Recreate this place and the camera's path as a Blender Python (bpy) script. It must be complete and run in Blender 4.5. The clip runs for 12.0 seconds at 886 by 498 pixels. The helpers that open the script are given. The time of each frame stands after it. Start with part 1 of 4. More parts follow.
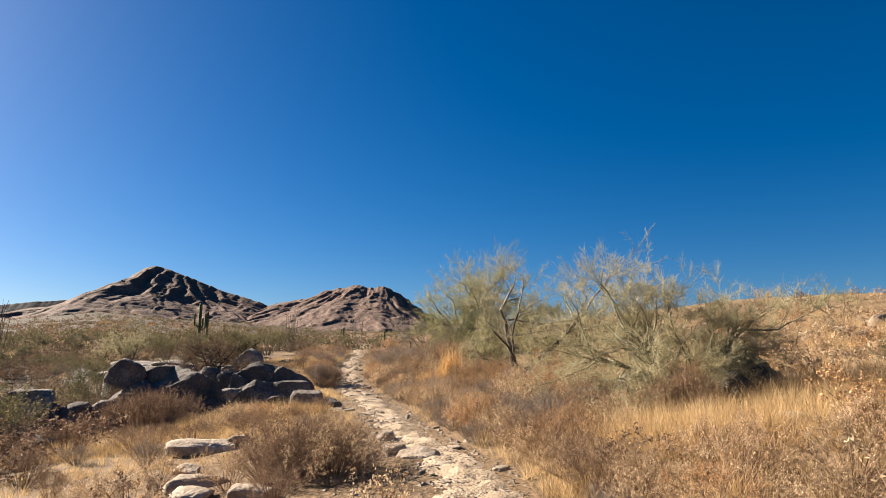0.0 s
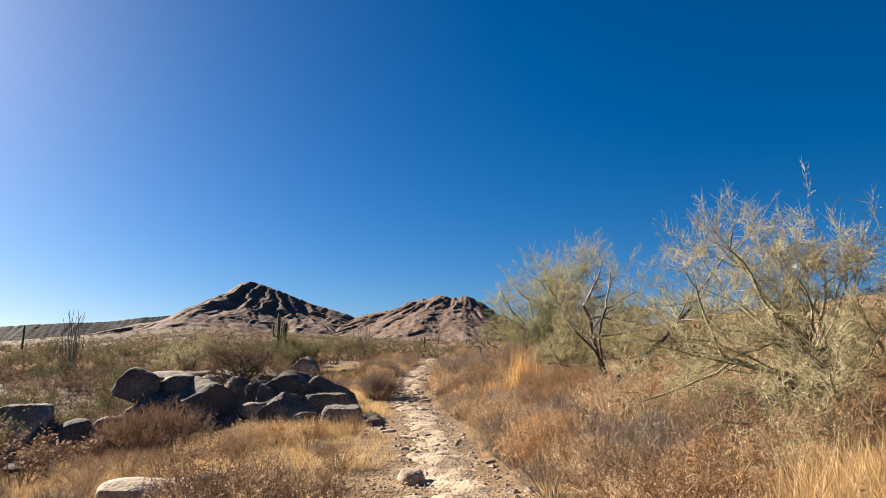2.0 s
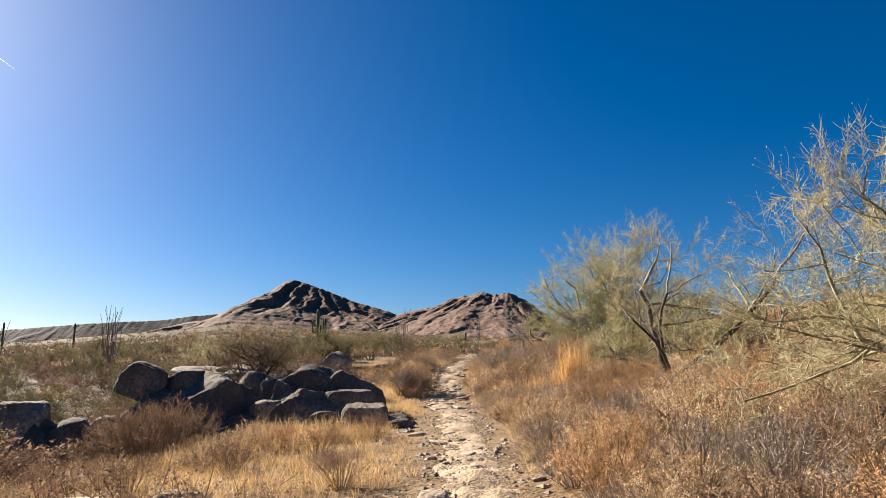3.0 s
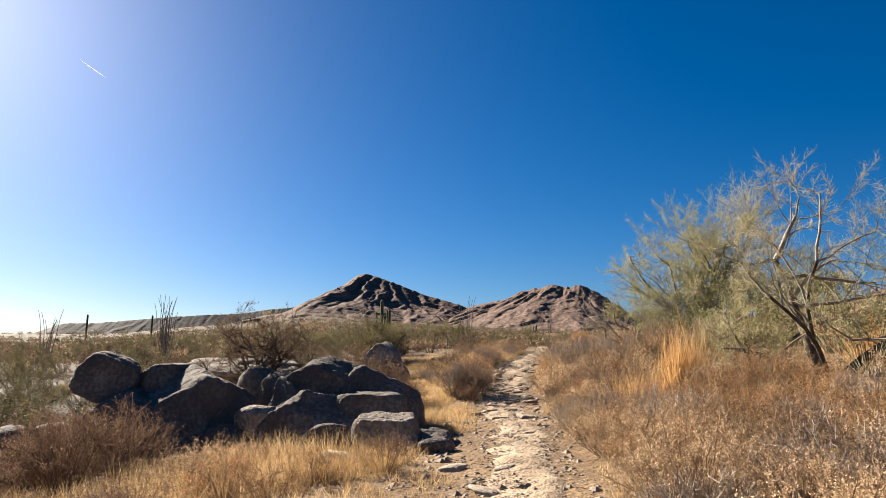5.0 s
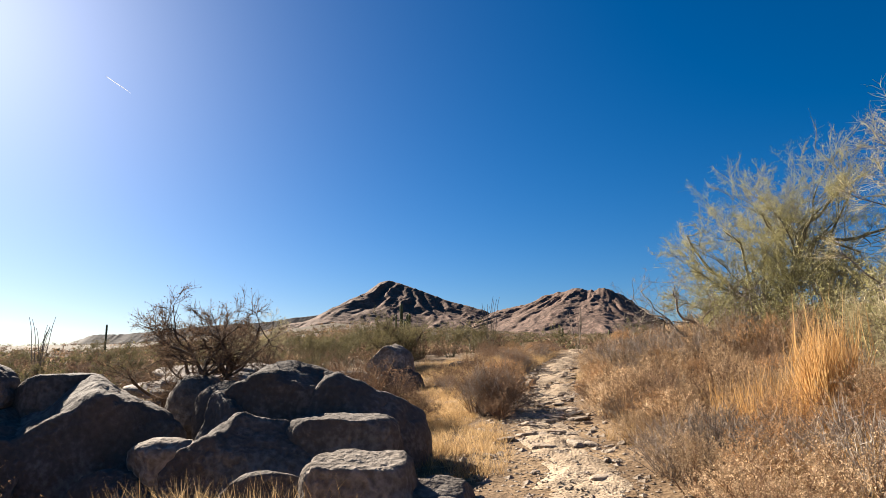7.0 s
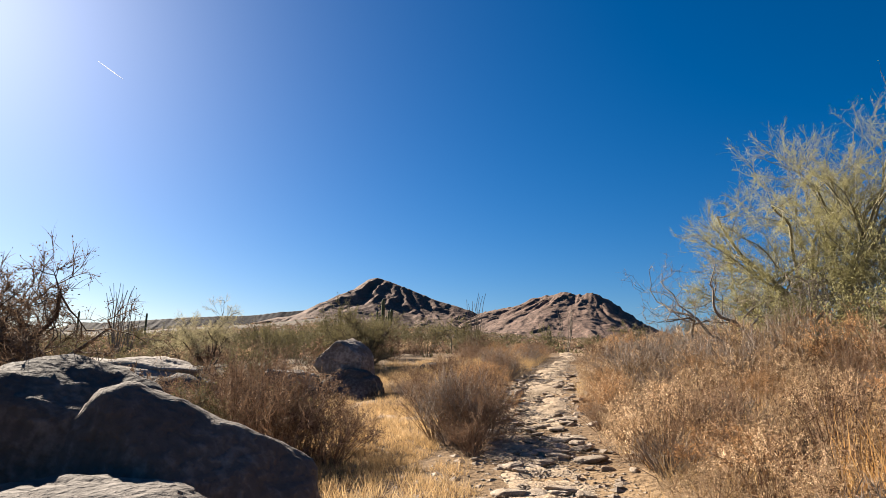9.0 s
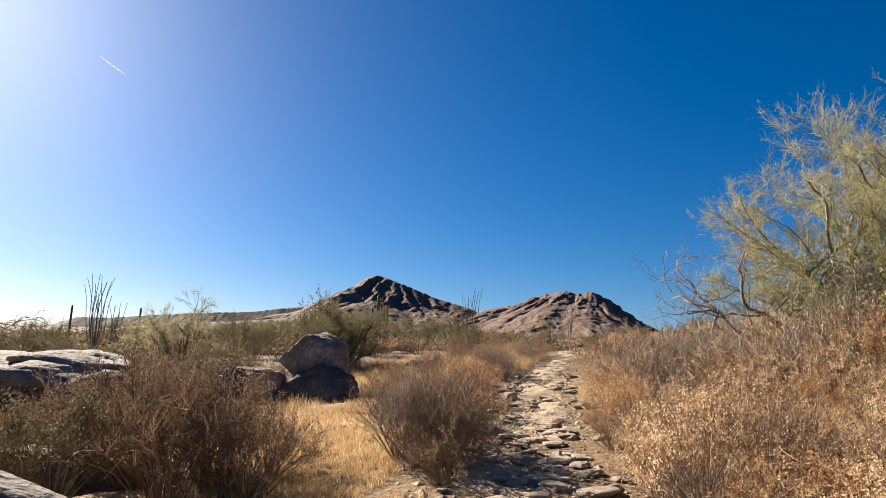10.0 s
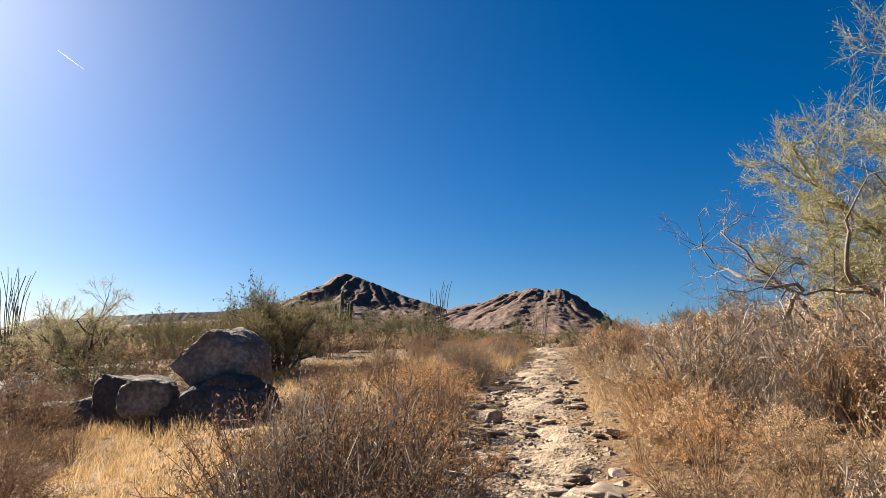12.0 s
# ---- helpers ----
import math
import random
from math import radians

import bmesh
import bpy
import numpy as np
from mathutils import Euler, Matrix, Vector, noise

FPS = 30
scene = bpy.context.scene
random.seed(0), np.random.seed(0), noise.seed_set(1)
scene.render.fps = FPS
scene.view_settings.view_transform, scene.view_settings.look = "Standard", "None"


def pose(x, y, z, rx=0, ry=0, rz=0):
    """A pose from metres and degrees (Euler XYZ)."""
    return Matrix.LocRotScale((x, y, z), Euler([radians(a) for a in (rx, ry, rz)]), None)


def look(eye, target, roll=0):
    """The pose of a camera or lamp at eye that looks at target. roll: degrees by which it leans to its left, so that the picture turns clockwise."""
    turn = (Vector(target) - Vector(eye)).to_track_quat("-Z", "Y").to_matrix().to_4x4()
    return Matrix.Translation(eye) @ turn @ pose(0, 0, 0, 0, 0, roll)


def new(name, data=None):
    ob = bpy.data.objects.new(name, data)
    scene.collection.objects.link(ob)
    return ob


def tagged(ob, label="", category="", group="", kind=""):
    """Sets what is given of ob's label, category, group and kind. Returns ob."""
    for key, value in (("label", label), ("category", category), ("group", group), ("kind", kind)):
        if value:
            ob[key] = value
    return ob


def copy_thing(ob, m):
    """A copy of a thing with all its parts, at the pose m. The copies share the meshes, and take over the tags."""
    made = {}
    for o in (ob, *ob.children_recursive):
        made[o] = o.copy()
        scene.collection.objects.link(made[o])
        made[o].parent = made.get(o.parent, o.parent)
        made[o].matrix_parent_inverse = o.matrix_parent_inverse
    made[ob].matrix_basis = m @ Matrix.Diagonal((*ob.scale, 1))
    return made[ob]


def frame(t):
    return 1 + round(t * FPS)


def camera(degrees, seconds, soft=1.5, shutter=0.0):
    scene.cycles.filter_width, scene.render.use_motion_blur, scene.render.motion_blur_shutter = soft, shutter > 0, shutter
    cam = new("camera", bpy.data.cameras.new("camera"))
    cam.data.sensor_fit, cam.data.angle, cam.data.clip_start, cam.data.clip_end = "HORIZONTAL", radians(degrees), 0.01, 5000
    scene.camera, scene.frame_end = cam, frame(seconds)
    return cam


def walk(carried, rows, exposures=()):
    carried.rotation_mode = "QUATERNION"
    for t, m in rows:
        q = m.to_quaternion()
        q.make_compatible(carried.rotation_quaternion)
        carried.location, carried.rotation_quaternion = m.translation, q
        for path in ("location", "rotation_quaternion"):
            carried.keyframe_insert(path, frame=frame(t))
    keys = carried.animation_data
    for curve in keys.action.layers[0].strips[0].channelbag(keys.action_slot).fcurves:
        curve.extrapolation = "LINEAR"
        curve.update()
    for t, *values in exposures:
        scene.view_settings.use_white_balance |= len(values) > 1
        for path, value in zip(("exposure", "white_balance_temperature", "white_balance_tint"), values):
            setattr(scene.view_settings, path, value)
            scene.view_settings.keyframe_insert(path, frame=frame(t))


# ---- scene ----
cam = camera(70.0, 12.0, soft=0.8)
PATH = [
    (0, (-0.074, 0.008, 1.576), (-0.037, 1.979, 1.913), 0.2),
    (0.5, (0.154, 1.006, 1.56), (0.152, 2.977, 1.905), -0.1),
    (1, (0.306, 2.024, 1.513), (0.233, 3.99, 1.871), -0.3),
    (1.5, (0.441, 3.065, 1.482), (0.297, 5.026, 1.847), -0.1),
    (2, (0.462, 4.032, 1.481), (0.24, 5.986, 1.848), -0.2),
    (2.5, (0.428, 5.1, 1.459), (0.14, 7.046, 1.821), -0.1),
    (3, (0.319, 6.174, 1.395), (-0.03, 8.11, 1.753), -0.3),
    (5, (-0.214, 10.44, 1.406), (-0.777, 12.329, 1.743), 0.1),
    (5.5, (-0.493, 11.332, 1.405), (-1.1, 13.207, 1.746), 0.0),
    (6, (-0.696, 12.319, 1.394), (-1.325, 14.186, 1.738), -0.5),
    (6.5, (-0.971, 13.249, 1.353), (-1.606, 15.112, 1.705), -0.6),
    (7, (-1.217, 14.222, 1.354), (-1.845, 16.087, 1.709), -0.7),
    (7.2, (-1.281, 14.564, 1.354), (-1.908, 16.429, 1.712), -0.7),
    (8.8, (-1.94, 17.689, 1.402), (-2.534, 19.566, 1.756), 1.0),
    (9, (-2.006, 18.086, 1.412), (-2.604, 19.961, 1.766), 1.2),
    (9.5, (-2.075, 19.105, 1.414), (-2.672, 20.98, 1.768), 1.5),
    (10, (-2.247, 19.996, 1.413), (-2.846, 21.872, 1.761), 1.7),
    (10.5, (-2.46, 21.01, 1.415), (-3.057, 22.887, 1.76), 1.9),
    (11, (-2.673, 21.814, 1.451), (-3.265, 23.695, 1.791), 1.9),
    (11.5, (-2.961, 22.711, 1.461), (-3.537, 24.597, 1.797), 1.9),
    (12, (-3.132, 23.61, 1.498), (-3.638, 25.514, 1.841), 0.9),
]
walk(cam, [(t, look(eye, target, roll)) for t, eye, target, roll in PATH], exposures=[(0.0, 2.1), (12.0, 2.1)])

# ---- light ----
SUN_LEFT, SUN_HIGH = 60.0, 28.0     # degrees to the left of straight ahead, degrees above the horizon
world = bpy.data.worlds.new("world")
scene.world = world
world.use_nodes = True
wn, wl = world.node_tree.nodes, world.node_tree.links
sky = wn.new("ShaderNodeTexSky")
sky.sky_type, sky.sun_disc = "NISHITA", False
sky.sun_elevation, sky.sun_rotation = radians(SUN_HIGH), radians(-SUN_LEFT)
sky.altitude, sky.air_density, sky.dust_density, sky.ozone_density = 700, 0.9, 1.0, 6.0
richer = wn.new("ShaderNodeHueSaturation")
richer.inputs["Saturation"].default_value, richer.inputs["Value"].default_value = 1.31, 0.375
richer.inputs["Hue"].default_value = 0.501
wl.new(sky.outputs[0], richer.inputs["Color"])
wl.new(richer.outputs[0], wn["Background"].inputs["Color"])
wn["Background"].inputs["Strength"].default_value = 0.06
sun = new("sun", bpy.data.lights.new("sun", "SUN"))
sun.data.energy, sun.data.angle, sun.data.color = 5.0, radians(0.53), (1.0, 0.89, 0.75)
to_sun = Vector((-math.sin(radians(SUN_LEFT)) * math.cos(radians(SUN_HIGH)), math.cos(radians(SUN_LEFT)) * math.cos(radians(SUN_HIGH)), math.sin(radians(SUN_HIGH))))
sun.matrix_world = look(to_sun * 100, (0, 0, 0))


# ---- materials ----
def surface(name, dark, mid, light, scale, fine, rough=0.9, bump=0.3, depth=0.02, each=0.0, island=0.0, trans=0.0, place="Object"):
    """A matt surface with two scales of noise; each and island vary it from object to object and piece to piece."""
    m = bpy.data.materials.new(name)
    m.use_nodes = True
    n, l = m.node_tree.nodes, m.node_tree.links
    shader = n["Principled BSDF"]
    co = n.new("ShaderNodeTexCoord")
    big, small = n.new("ShaderNodeTexNoise"), n.new("ShaderNodeTexNoise")
    for tex, s, d in ((big, scale, 4), (small, fine, 6)):
        tex.inputs["Scale"].default_value, tex.inputs["Detail"].default_value = s, d
        l.new(co.outputs[place], tex.inputs["Vector"])
    mix = n.new("ShaderNodeMix")
    mix.inputs["Factor"].default_value = 0.45
    l.new(big.outputs["Fac"], mix.inputs["A"])
    l.new(small.outputs["Fac"], mix.inputs["B"])
    ramp = n.new("ShaderNodeValToRGB")
    e = ramp.color_ramp.elements
    e[0].position, e[0].color = 0.36, (*dark, 1)
    e[1].position, e[1].color = 0.64, (*light, 1)
    e.new(0.5).color = (*mid, 1)
    l.new(mix.outputs["Result"], ramp.inputs["Fac"])
    colour = ramp.outputs["Color"]
    if each or island:
        value = None
        for kind, out, amount in (("ShaderNodeObjectInfo", "Random", each), ("ShaderNodeNewGeometry", "Random Per Island", island)):
            if amount:
                spread = n.new("ShaderNodeMapRange")
                spread.inputs["To Min"].default_value, spread.inputs["To Max"].default_value = 1 - amount, 1 + amount
                l.new(n.new(kind).outputs[out], spread.inputs["Value"])
                if value is None:
                    value = spread.outputs["Result"]
                else:
                    product = n.new("ShaderNodeMath")
                    product.operation = "MULTIPLY"
                    l.new(value, product.inputs[0])
                    l.new(spread.outputs["Result"], product.inputs[1])
                    value = product.outputs[0]
        hsv = n.new("ShaderNodeHueSaturation")
        l.new(value, hsv.inputs["Value"])
        l.new(colour, hsv.inputs["Color"])
        colour = hsv.outputs["Color"]
    l.new(colour, shader.inputs["Base Color"])
    shader.inputs["Roughness"].default_value = rough
    shader.inputs["Specular IOR Level"].default_value = 0.08
    if bump:
        relief = n.new("ShaderNodeBump")
        relief.inputs["Strength"].default_value, relief.inputs["Distance"].default_value = bump, depth
        l.new(small.outputs["Fac"], relief.inputs["Height"])
        l.new(relief.outputs["Normal"], shader.inputs["Normal"])
    if trans:
        thin, both = n.new("ShaderNodeBsdfTranslucent"), n.new("ShaderNodeMixShader")
        both.inputs["Fac"].default_value = trans
        l.new(colour, thin.inputs["Color"])
        l.new(shader.outputs["BSDF"], both.inputs[1])
        l.new(thin.outputs["BSDF"], both.inputs[2])
        l.new(both.outputs["Shader"], n["Material Output"].inputs["Surface"])
    return m


SOIL = surface("dry soil and straw litter", (0.082, 0.052, 0.030), (0.145, 0.096, 0.055), (0.24, 0.165, 0.095), 0.55, 14, bump=0.9, depth=0.05)
TRAIL = surface("pale trodden gravel", (0.185, 0.135, 0.09), (0.295, 0.226, 0.156), (0.42, 0.335, 0.242), 1.3, 26, bump=1.0, depth=0.035)
GRANITE = surface("varnished granite", (0.072, 0.061, 0.054), (0.098, 0.084, 0.074), (0.185, 0.163, 0.145), 1.6, 16, bump=0.9, depth=0.05, each=0.15)
GREY_ROCK = surface("grey weathered granite", (0.085, 0.07, 0.058), (0.15, 0.127, 0.107), (0.30, 0.262, 0.225), 1.4, 14, bump=1.0, depth=0.05, each=0.15)
PALE_ROCK = surface("pale weathered granite", (0.18, 0.138, 0.10), (0.285, 0.23, 0.178), (0.39, 0.328, 0.265), 3, 18, bump=0.7, depth=0.03, each=0.2)
SLAB_ROCK = surface("pale grey slab granite", (0.12, 0.10, 0.082), (0.205, 0.175, 0.148), (0.30, 0.262, 0.225), 2.0, 14, bump=1.0, depth=0.05, each=0.15)
HILL_ROCK = surface("tan weathered granite", (0.15, 0.105, 0.07), (0.23, 0.165, 0.115), (0.32, 0.245, 0.18), 3, 18, bump=0.7, depth=0.03, each=0.2)
MOUNTAIN = surface("mountain rock and scrub", (0.088, 0.055, 0.043), (0.155, 0.099, 0.078), (0.225, 0.15, 0.12), 0.025, 0.16, bump=0.6, depth=2.0)
# The far range's backlit shade is put into this darker, bluish base colour.
FAR_RANGE = surface("distant scrubby rock in backlit tone", (0.034, 0.029, 0.030), (0.054, 0.046, 0.047), (0.08, 0.068, 0.067), 0.012, 0.08, bump=0.5, depth=2.0)
BARK = surface("grey branch bark", (0.11, 0.09, 0.07), (0.20, 0.17, 0.135), (0.32, 0.28, 0.225), 6, 40, bump=0.5, depth=0.01)
GREEN_BARK = surface("green and grey tree bark", (0.105, 0.09, 0.058), (0.21, 0.188, 0.118), (0.34, 0.31, 0.215), 3, 30, bump=0.4, depth=0.01)
DARK_BARK = surface("dark dead bark", (0.045, 0.034, 0.027), (0.085, 0.066, 0.052), (0.15, 0.12, 0.095), 5, 40, bump=0.6, depth=0.01)
TREE_LEAF = surface("olive tree leaf", (0.19, 0.175, 0.078), (0.285, 0.262, 0.125), (0.39, 0.358, 0.20), 1.2, 9, bump=0, each=0.1, island=0.3, trans=0.4)
DUSTY_LEAF = surface("dusty grey olive leaf", (0.235, 0.205, 0.115), (0.35, 0.308, 0.18), (0.47, 0.415, 0.265), 1.2, 9, bump=0, island=0.3, trans=0.35)
GREEN_LEAF = surface("dusty green shrub leaf", (0.10, 0.087, 0.042), (0.15, 0.13, 0.065), (0.21, 0.18, 0.10), 1.5, 9, bump=0, each=0.25, island=0.35, trans=0.25)
TAN_LEAF = surface("dry tan shrub leaf", (0.26, 0.175, 0.10), (0.42, 0.302, 0.185), (0.62, 0.485, 0.325), 2, 9, bump=0, each=0.35, island=0.45, trans=0.3)
RUST_LEAF = surface("dry rusty shrub leaf", (0.22, 0.12, 0.056), (0.36, 0.213, 0.103), (0.53, 0.35, 0.19), 2, 9, bump=0, each=0.35, island=0.45, trans=0.3)
BROWN_LEAF = surface("withered brown shrub leaf", (0.12, 0.076, 0.05), (0.20, 0.135, 0.09), (0.36, 0.26, 0.18), 2, 9, bump=0, each=0.35, island=0.45, trans=0.2)
GREY_TWIG = surface("grey dry twig", (0.16, 0.132, 0.108), (0.255, 0.215, 0.178), (0.36, 0.31, 0.255), 3, 14, bump=0, each=0.2, island=0.3, trans=0.1)
TAN_TWIG = surface("brown dry twig", (0.15, 0.095, 0.06), (0.25, 0.165, 0.105), (0.36, 0.25, 0.16), 3, 14, bump=0, each=0.2, island=0.3, trans=0.1)
STRAW = surface("golden dry grass", (0.30, 0.195, 0.09), (0.44, 0.30, 0.15), (0.57, 0.42, 0.235), 0.7, 8, bump=0, island=0.4, trans=0.35)
ORANGE_STRAW = surface("orange dry grass", (0.36, 0.21, 0.08), (0.50, 0.31, 0.13), (0.62, 0.42, 0.21), 0.9, 8, bump=0, island=0.35, trans=0.35)
CACTUS = surface("ribbed cactus skin", (0.055, 0.062, 0.03), (0.095, 0.105, 0.05), (0.15, 0.15, 0.085), 1.5, 12, rough=0.7, bump=0.3, depth=0.02)
VAPOUR = surface("white vapour", (0.8, 0.8, 0.8), (0.88, 0.88, 0.88), (0.95, 0.95, 0.95), 0.01, 0.05, bump=0, trans=0.9)


def scrub_cover(m, near_r, far_r, colour, low=0.28, high=0.44):
    """Low scrub in spots, which covers the ground more and more from near_r to far_r on the plain's side of the trail."""
    n, l = m.node_tree.nodes, m.node_tree.links
    co, across, cover = n.new("ShaderNodeTexCoord"), n.new("ShaderNodeVectorMath"), n.new("ShaderNodeMapRange")
    across.operation, across.inputs[1].default_value = "DOT_PRODUCT", (1, 0.13, 0)
    dist = n.new("ShaderNodeMath")
    dist.operation, dist.inputs[1].default_value = "MULTIPLY", -1
    cover.inputs["From Min"].default_value, cover.inputs["From Max"].default_value = near_r, far_r
    l.new(co.outputs["Object"], across.inputs[0])
    l.new(across.outputs["Value"], dist.inputs[0])
    l.new(dist.outputs["Value"], cover.inputs["Value"])
    spots, sharp, mix = n.new("ShaderNodeTexNoise"), n.new("ShaderNodeMapRange"), n.new("ShaderNodeMix")
    spots.inputs["Scale"].default_value, spots.inputs["Detail"].default_value = 0.22, 8
    l.new(co.outputs["Object"], spots.inputs["Vector"])
    sharp.inputs["From Min"].default_value, sharp.inputs["From Max"].default_value = low, high
    l.new(spots.outputs["Fac"], sharp.inputs["Value"])
    both = n.new("ShaderNodeMath")
    both.operation = "MULTIPLY"
    l.new(cover.outputs["Result"], both.inputs[0])
    l.new(sharp.outputs["Result"], both.inputs[1])
    mix.data_type = "RGBA"
    shader = n["Principled BSDF"]
    old = shader.inputs["Base Color"].links[0].from_socket
    l.new(both.outputs[0], mix.inputs["Factor"])
    l.new(old, mix.inputs[6])
    mix.inputs[7].default_value = (*colour, 1)
    l.new(mix.outputs[2], shader.inputs["Base Color"])


scrub_cover(SOIL, 4, 14, (0.058, 0.043, 0.028), 0.24, 0.42)
scrub_cover(MOUNTAIN, -5000, -4500, (0.070, 0.049, 0.038), 0.45, 0.57)


# ---- mesh helpers ----
def mesh_of(name, verts, faces, material, smooth=False):
    """A mesh from arrays of corners and of faces with three or four corners each."""
    verts = np.asarray(verts, np.float32)
    groups = [np.asarray(f, np.int32) for f in (faces if isinstance(faces, list) else [faces]) if len(f)]
    data = bpy.data.meshes.new(name)
    sizes = np.concatenate([np.full(len(f), f.shape[1], np.int32) for f in groups])
    loops = np.concatenate([f.ravel() for f in groups])
    data.vertices.add(len(verts))
    data.vertices.foreach_set("co", verts.ravel())
    data.loops.add(len(loops))
    data.loops.foreach_set("vertex_index", loops)
    data.polygons.add(len(sizes))
    data.polygons.foreach_set("loop_start", np.concatenate([[0], np.cumsum(sizes)[:-1]]).astype(np.int32))
    data.polygons.foreach_set("use_smooth", np.full(len(sizes), smooth))
    data.materials.append(material)
    data.update(calc_edges=True)
    return data


def part(name, data, parent, label=""):
    ob = new(name, data)
    ob.parent = parent
    return tagged(ob, label)


def hashed(i, j, k, seed):
    v = np.sin(i * 127.1 + j * 311.7 + k * 74.7 + seed * 19.19) * 43758.5453
    return v - np.floor(v)


def noise3(p, seed=0):
    """Smooth value noise in 0..1 for an array of points."""
    p = np.asarray(p, float)
    c = np.floor(p)
    f = p - c
    f = f * f * (3 - 2 * f)
    out = 0
    for a in (0, 1):
        for b in (0, 1):
            for d in (0, 1):
                w = (f[:, 0] if a else 1 - f[:, 0]) * (f[:, 1] if b else 1 - f[:, 1]) * (f[:, 2] if d else 1 - f[:, 2])
                out = out + w * hashed(c[:, 0] + a, c[:, 1] + b, c[:, 2] + d, seed)
    return out


def fractal(p, octaves, seed=0):
    total, size, norm = 0, 1.0, 0
    for o in range(octaves):
        total, norm = total + size * noise3(np.asarray(p) * 2 ** o, seed + o * 7), norm + size
        size *= 0.5
    return total / norm


def frames_of(d):
    """Two directions square to each direction."""
    up = np.where(np.abs(d[..., 2:3]) > 0.9, np.array([1.0, 0, 0]), np.array([0, 0, 1.0]))
    a = np.cross(d, up)
    a /= np.linalg.norm(a, axis=-1, keepdims=True) + 1e-9
    return a, np.cross(d, a)


def tubes(points, radii, sides=3):
    """Tapered tubes along n lines of k points each."""
    points, radii = np.asarray(points, float), np.asarray(radii, float)
    n, k = points.shape[:2]
    d = np.gradient(points, axis=1)
    d /= np.linalg.norm(d, axis=2, keepdims=True) + 1e-9
    a, b = frames_of(d)
    ang = np.arange(sides) * 2 * np.pi / sides
    ring = np.cos(ang)[:, None] * a[:, :, None, :] + np.sin(ang)[:, None] * b[:, :, None, :]
    verts = (points[:, :, None, :] + radii[:, :, None, None] * ring).reshape(-1, 3)
    i = np.arange(n)[:, None, None] * k * sides + np.arange(k - 1)[None, :, None] * sides
    s, t = np.arange(sides), (np.arange(sides) + 1) % sides
    quads = np.stack([i + s, i + t, i + sides + t, i + sides + s], -1).reshape(-1, 4)
    return verts, quads


def blades(base, tip, width, rng, bend=0.25):
    """Flat bent blades: two pieces each, from base to tip."""
    n = len(base)
    d = tip - base
    side = np.cross(d, rng.normal(size=(n, 3)))
    side /= np.linalg.norm(side, axis=1, keepdims=True) + 1e-9
    side *= np.asarray(width).reshape(-1, 1) * 0.5
    mid = base + d * 0.55 + rng.normal(size=(n, 3)) * bend * 0.3 * np.linalg.norm(d, axis=1, keepdims=True) * np.array([1, 1, 0.3])
    verts = np.stack([base - side, base + side, mid + side * 0.8, mid - side * 0.8, tip], 1).reshape(-1, 3)
    i = np.arange(n)[:, None] * 5
    return verts, [i + np.array([0, 1, 2, 3]), i + np.array([3, 2, 4])]


def leaves(at, length, width, rng, along=None):
    """Small four-cornered leaves at points, turned at random or along directions."""
    n = len(at)
    d = rng.normal(size=(n, 3)) if along is None else along + rng.normal(size=(n, 3)) * 0.5
    d /= np.linalg.norm(d, axis=1, keepdims=True) + 1e-9
    side = np.cross(d, rng.normal(size=(n, 3)))
    side /= np.linalg.norm(side, axis=1, keepdims=True) + 1e-9
    size = rng.uniform(0.6, 1.3, (n, 1))
    verts = np.stack([at, at + d * length * 0.5 * size + side * width * size, at + d * length * size, at + d * length * 0.5 * size - side * width * size], 1)
    return verts.reshape(-1, 3), np.arange(n * 4).reshape(-1, 4)


def joined(*pieces):
    """One set of corners and faces out of several."""
    verts, faces, start = [], {}, 0
    for v, f in pieces:
        for g in (f if isinstance(f, list) else [f]):
            if len(g):
                faces.setdefault(g.shape[1], []).append(g + start)
        verts.append(v)
        start += len(v)
    return np.concatenate(verts), [np.concatenate(g) for g in faces.values()]


def crumbs(at, length, width, rng):
    """Small three-cornered leaves and seed heads at points."""
    n = len(at)
    d, e = rng.normal(size=(n, 3)), rng.normal(size=(n, 3))
    d /= np.linalg.norm(d, axis=1, keepdims=True)
    side = np.cross(d, e)
    side /= np.linalg.norm(side, axis=1, keepdims=True) + 1e-9
    size = rng.uniform(0.6, 1.4, (n, 1))
    verts = np.stack([at - side * width * size, at + side * width * size, at + d * length * size], 1)
    return verts.reshape(-1, 3), np.arange(n * 3).reshape(-1, 3)


# ---- ground ----
# The trail's centre line and the height of its floor, by distance ahead.
LINE_Y = [-40, 0, 7.6, 10.5, 14.4, 17.6, 20, 22.8, 25, 26.8, 28.6, 31.4, 33.5, 37, 45, 61, 80, 120]
LINE_X = [-1.0, 0.2, 0.57, 0.0, -0.84, -1.45, -1.95, -2.45, -3.12, -3.45, -3.78, -4.08, -4.3, -4.55, -5.1, -7.0, -8.5, -12]
FLOOR_Y = [-40, 0, 8, 12, 20, 25.7, 27.3, 31, 37, 45, 60, 80, 130]
FLOOR_Z = [0.0, 0.03, 0.04, 0.05, 0.13, 0.30, 0.43, 0.72, 1.25, 1.65, 2.4, 2.7, 3.2]
SIDE_S = [-60, -26, -16, -11, -7, -3, -1.1, 0, 1.1, 2.2, 6, 14, 26, 60]
SIDE_Z = [-0.6, -1.1, -1.5, -1.25, -0.6, -0.12, 0.0, 0.0, 0.06, 0.22, 0.75, 2.2, 4.0, 5.0]


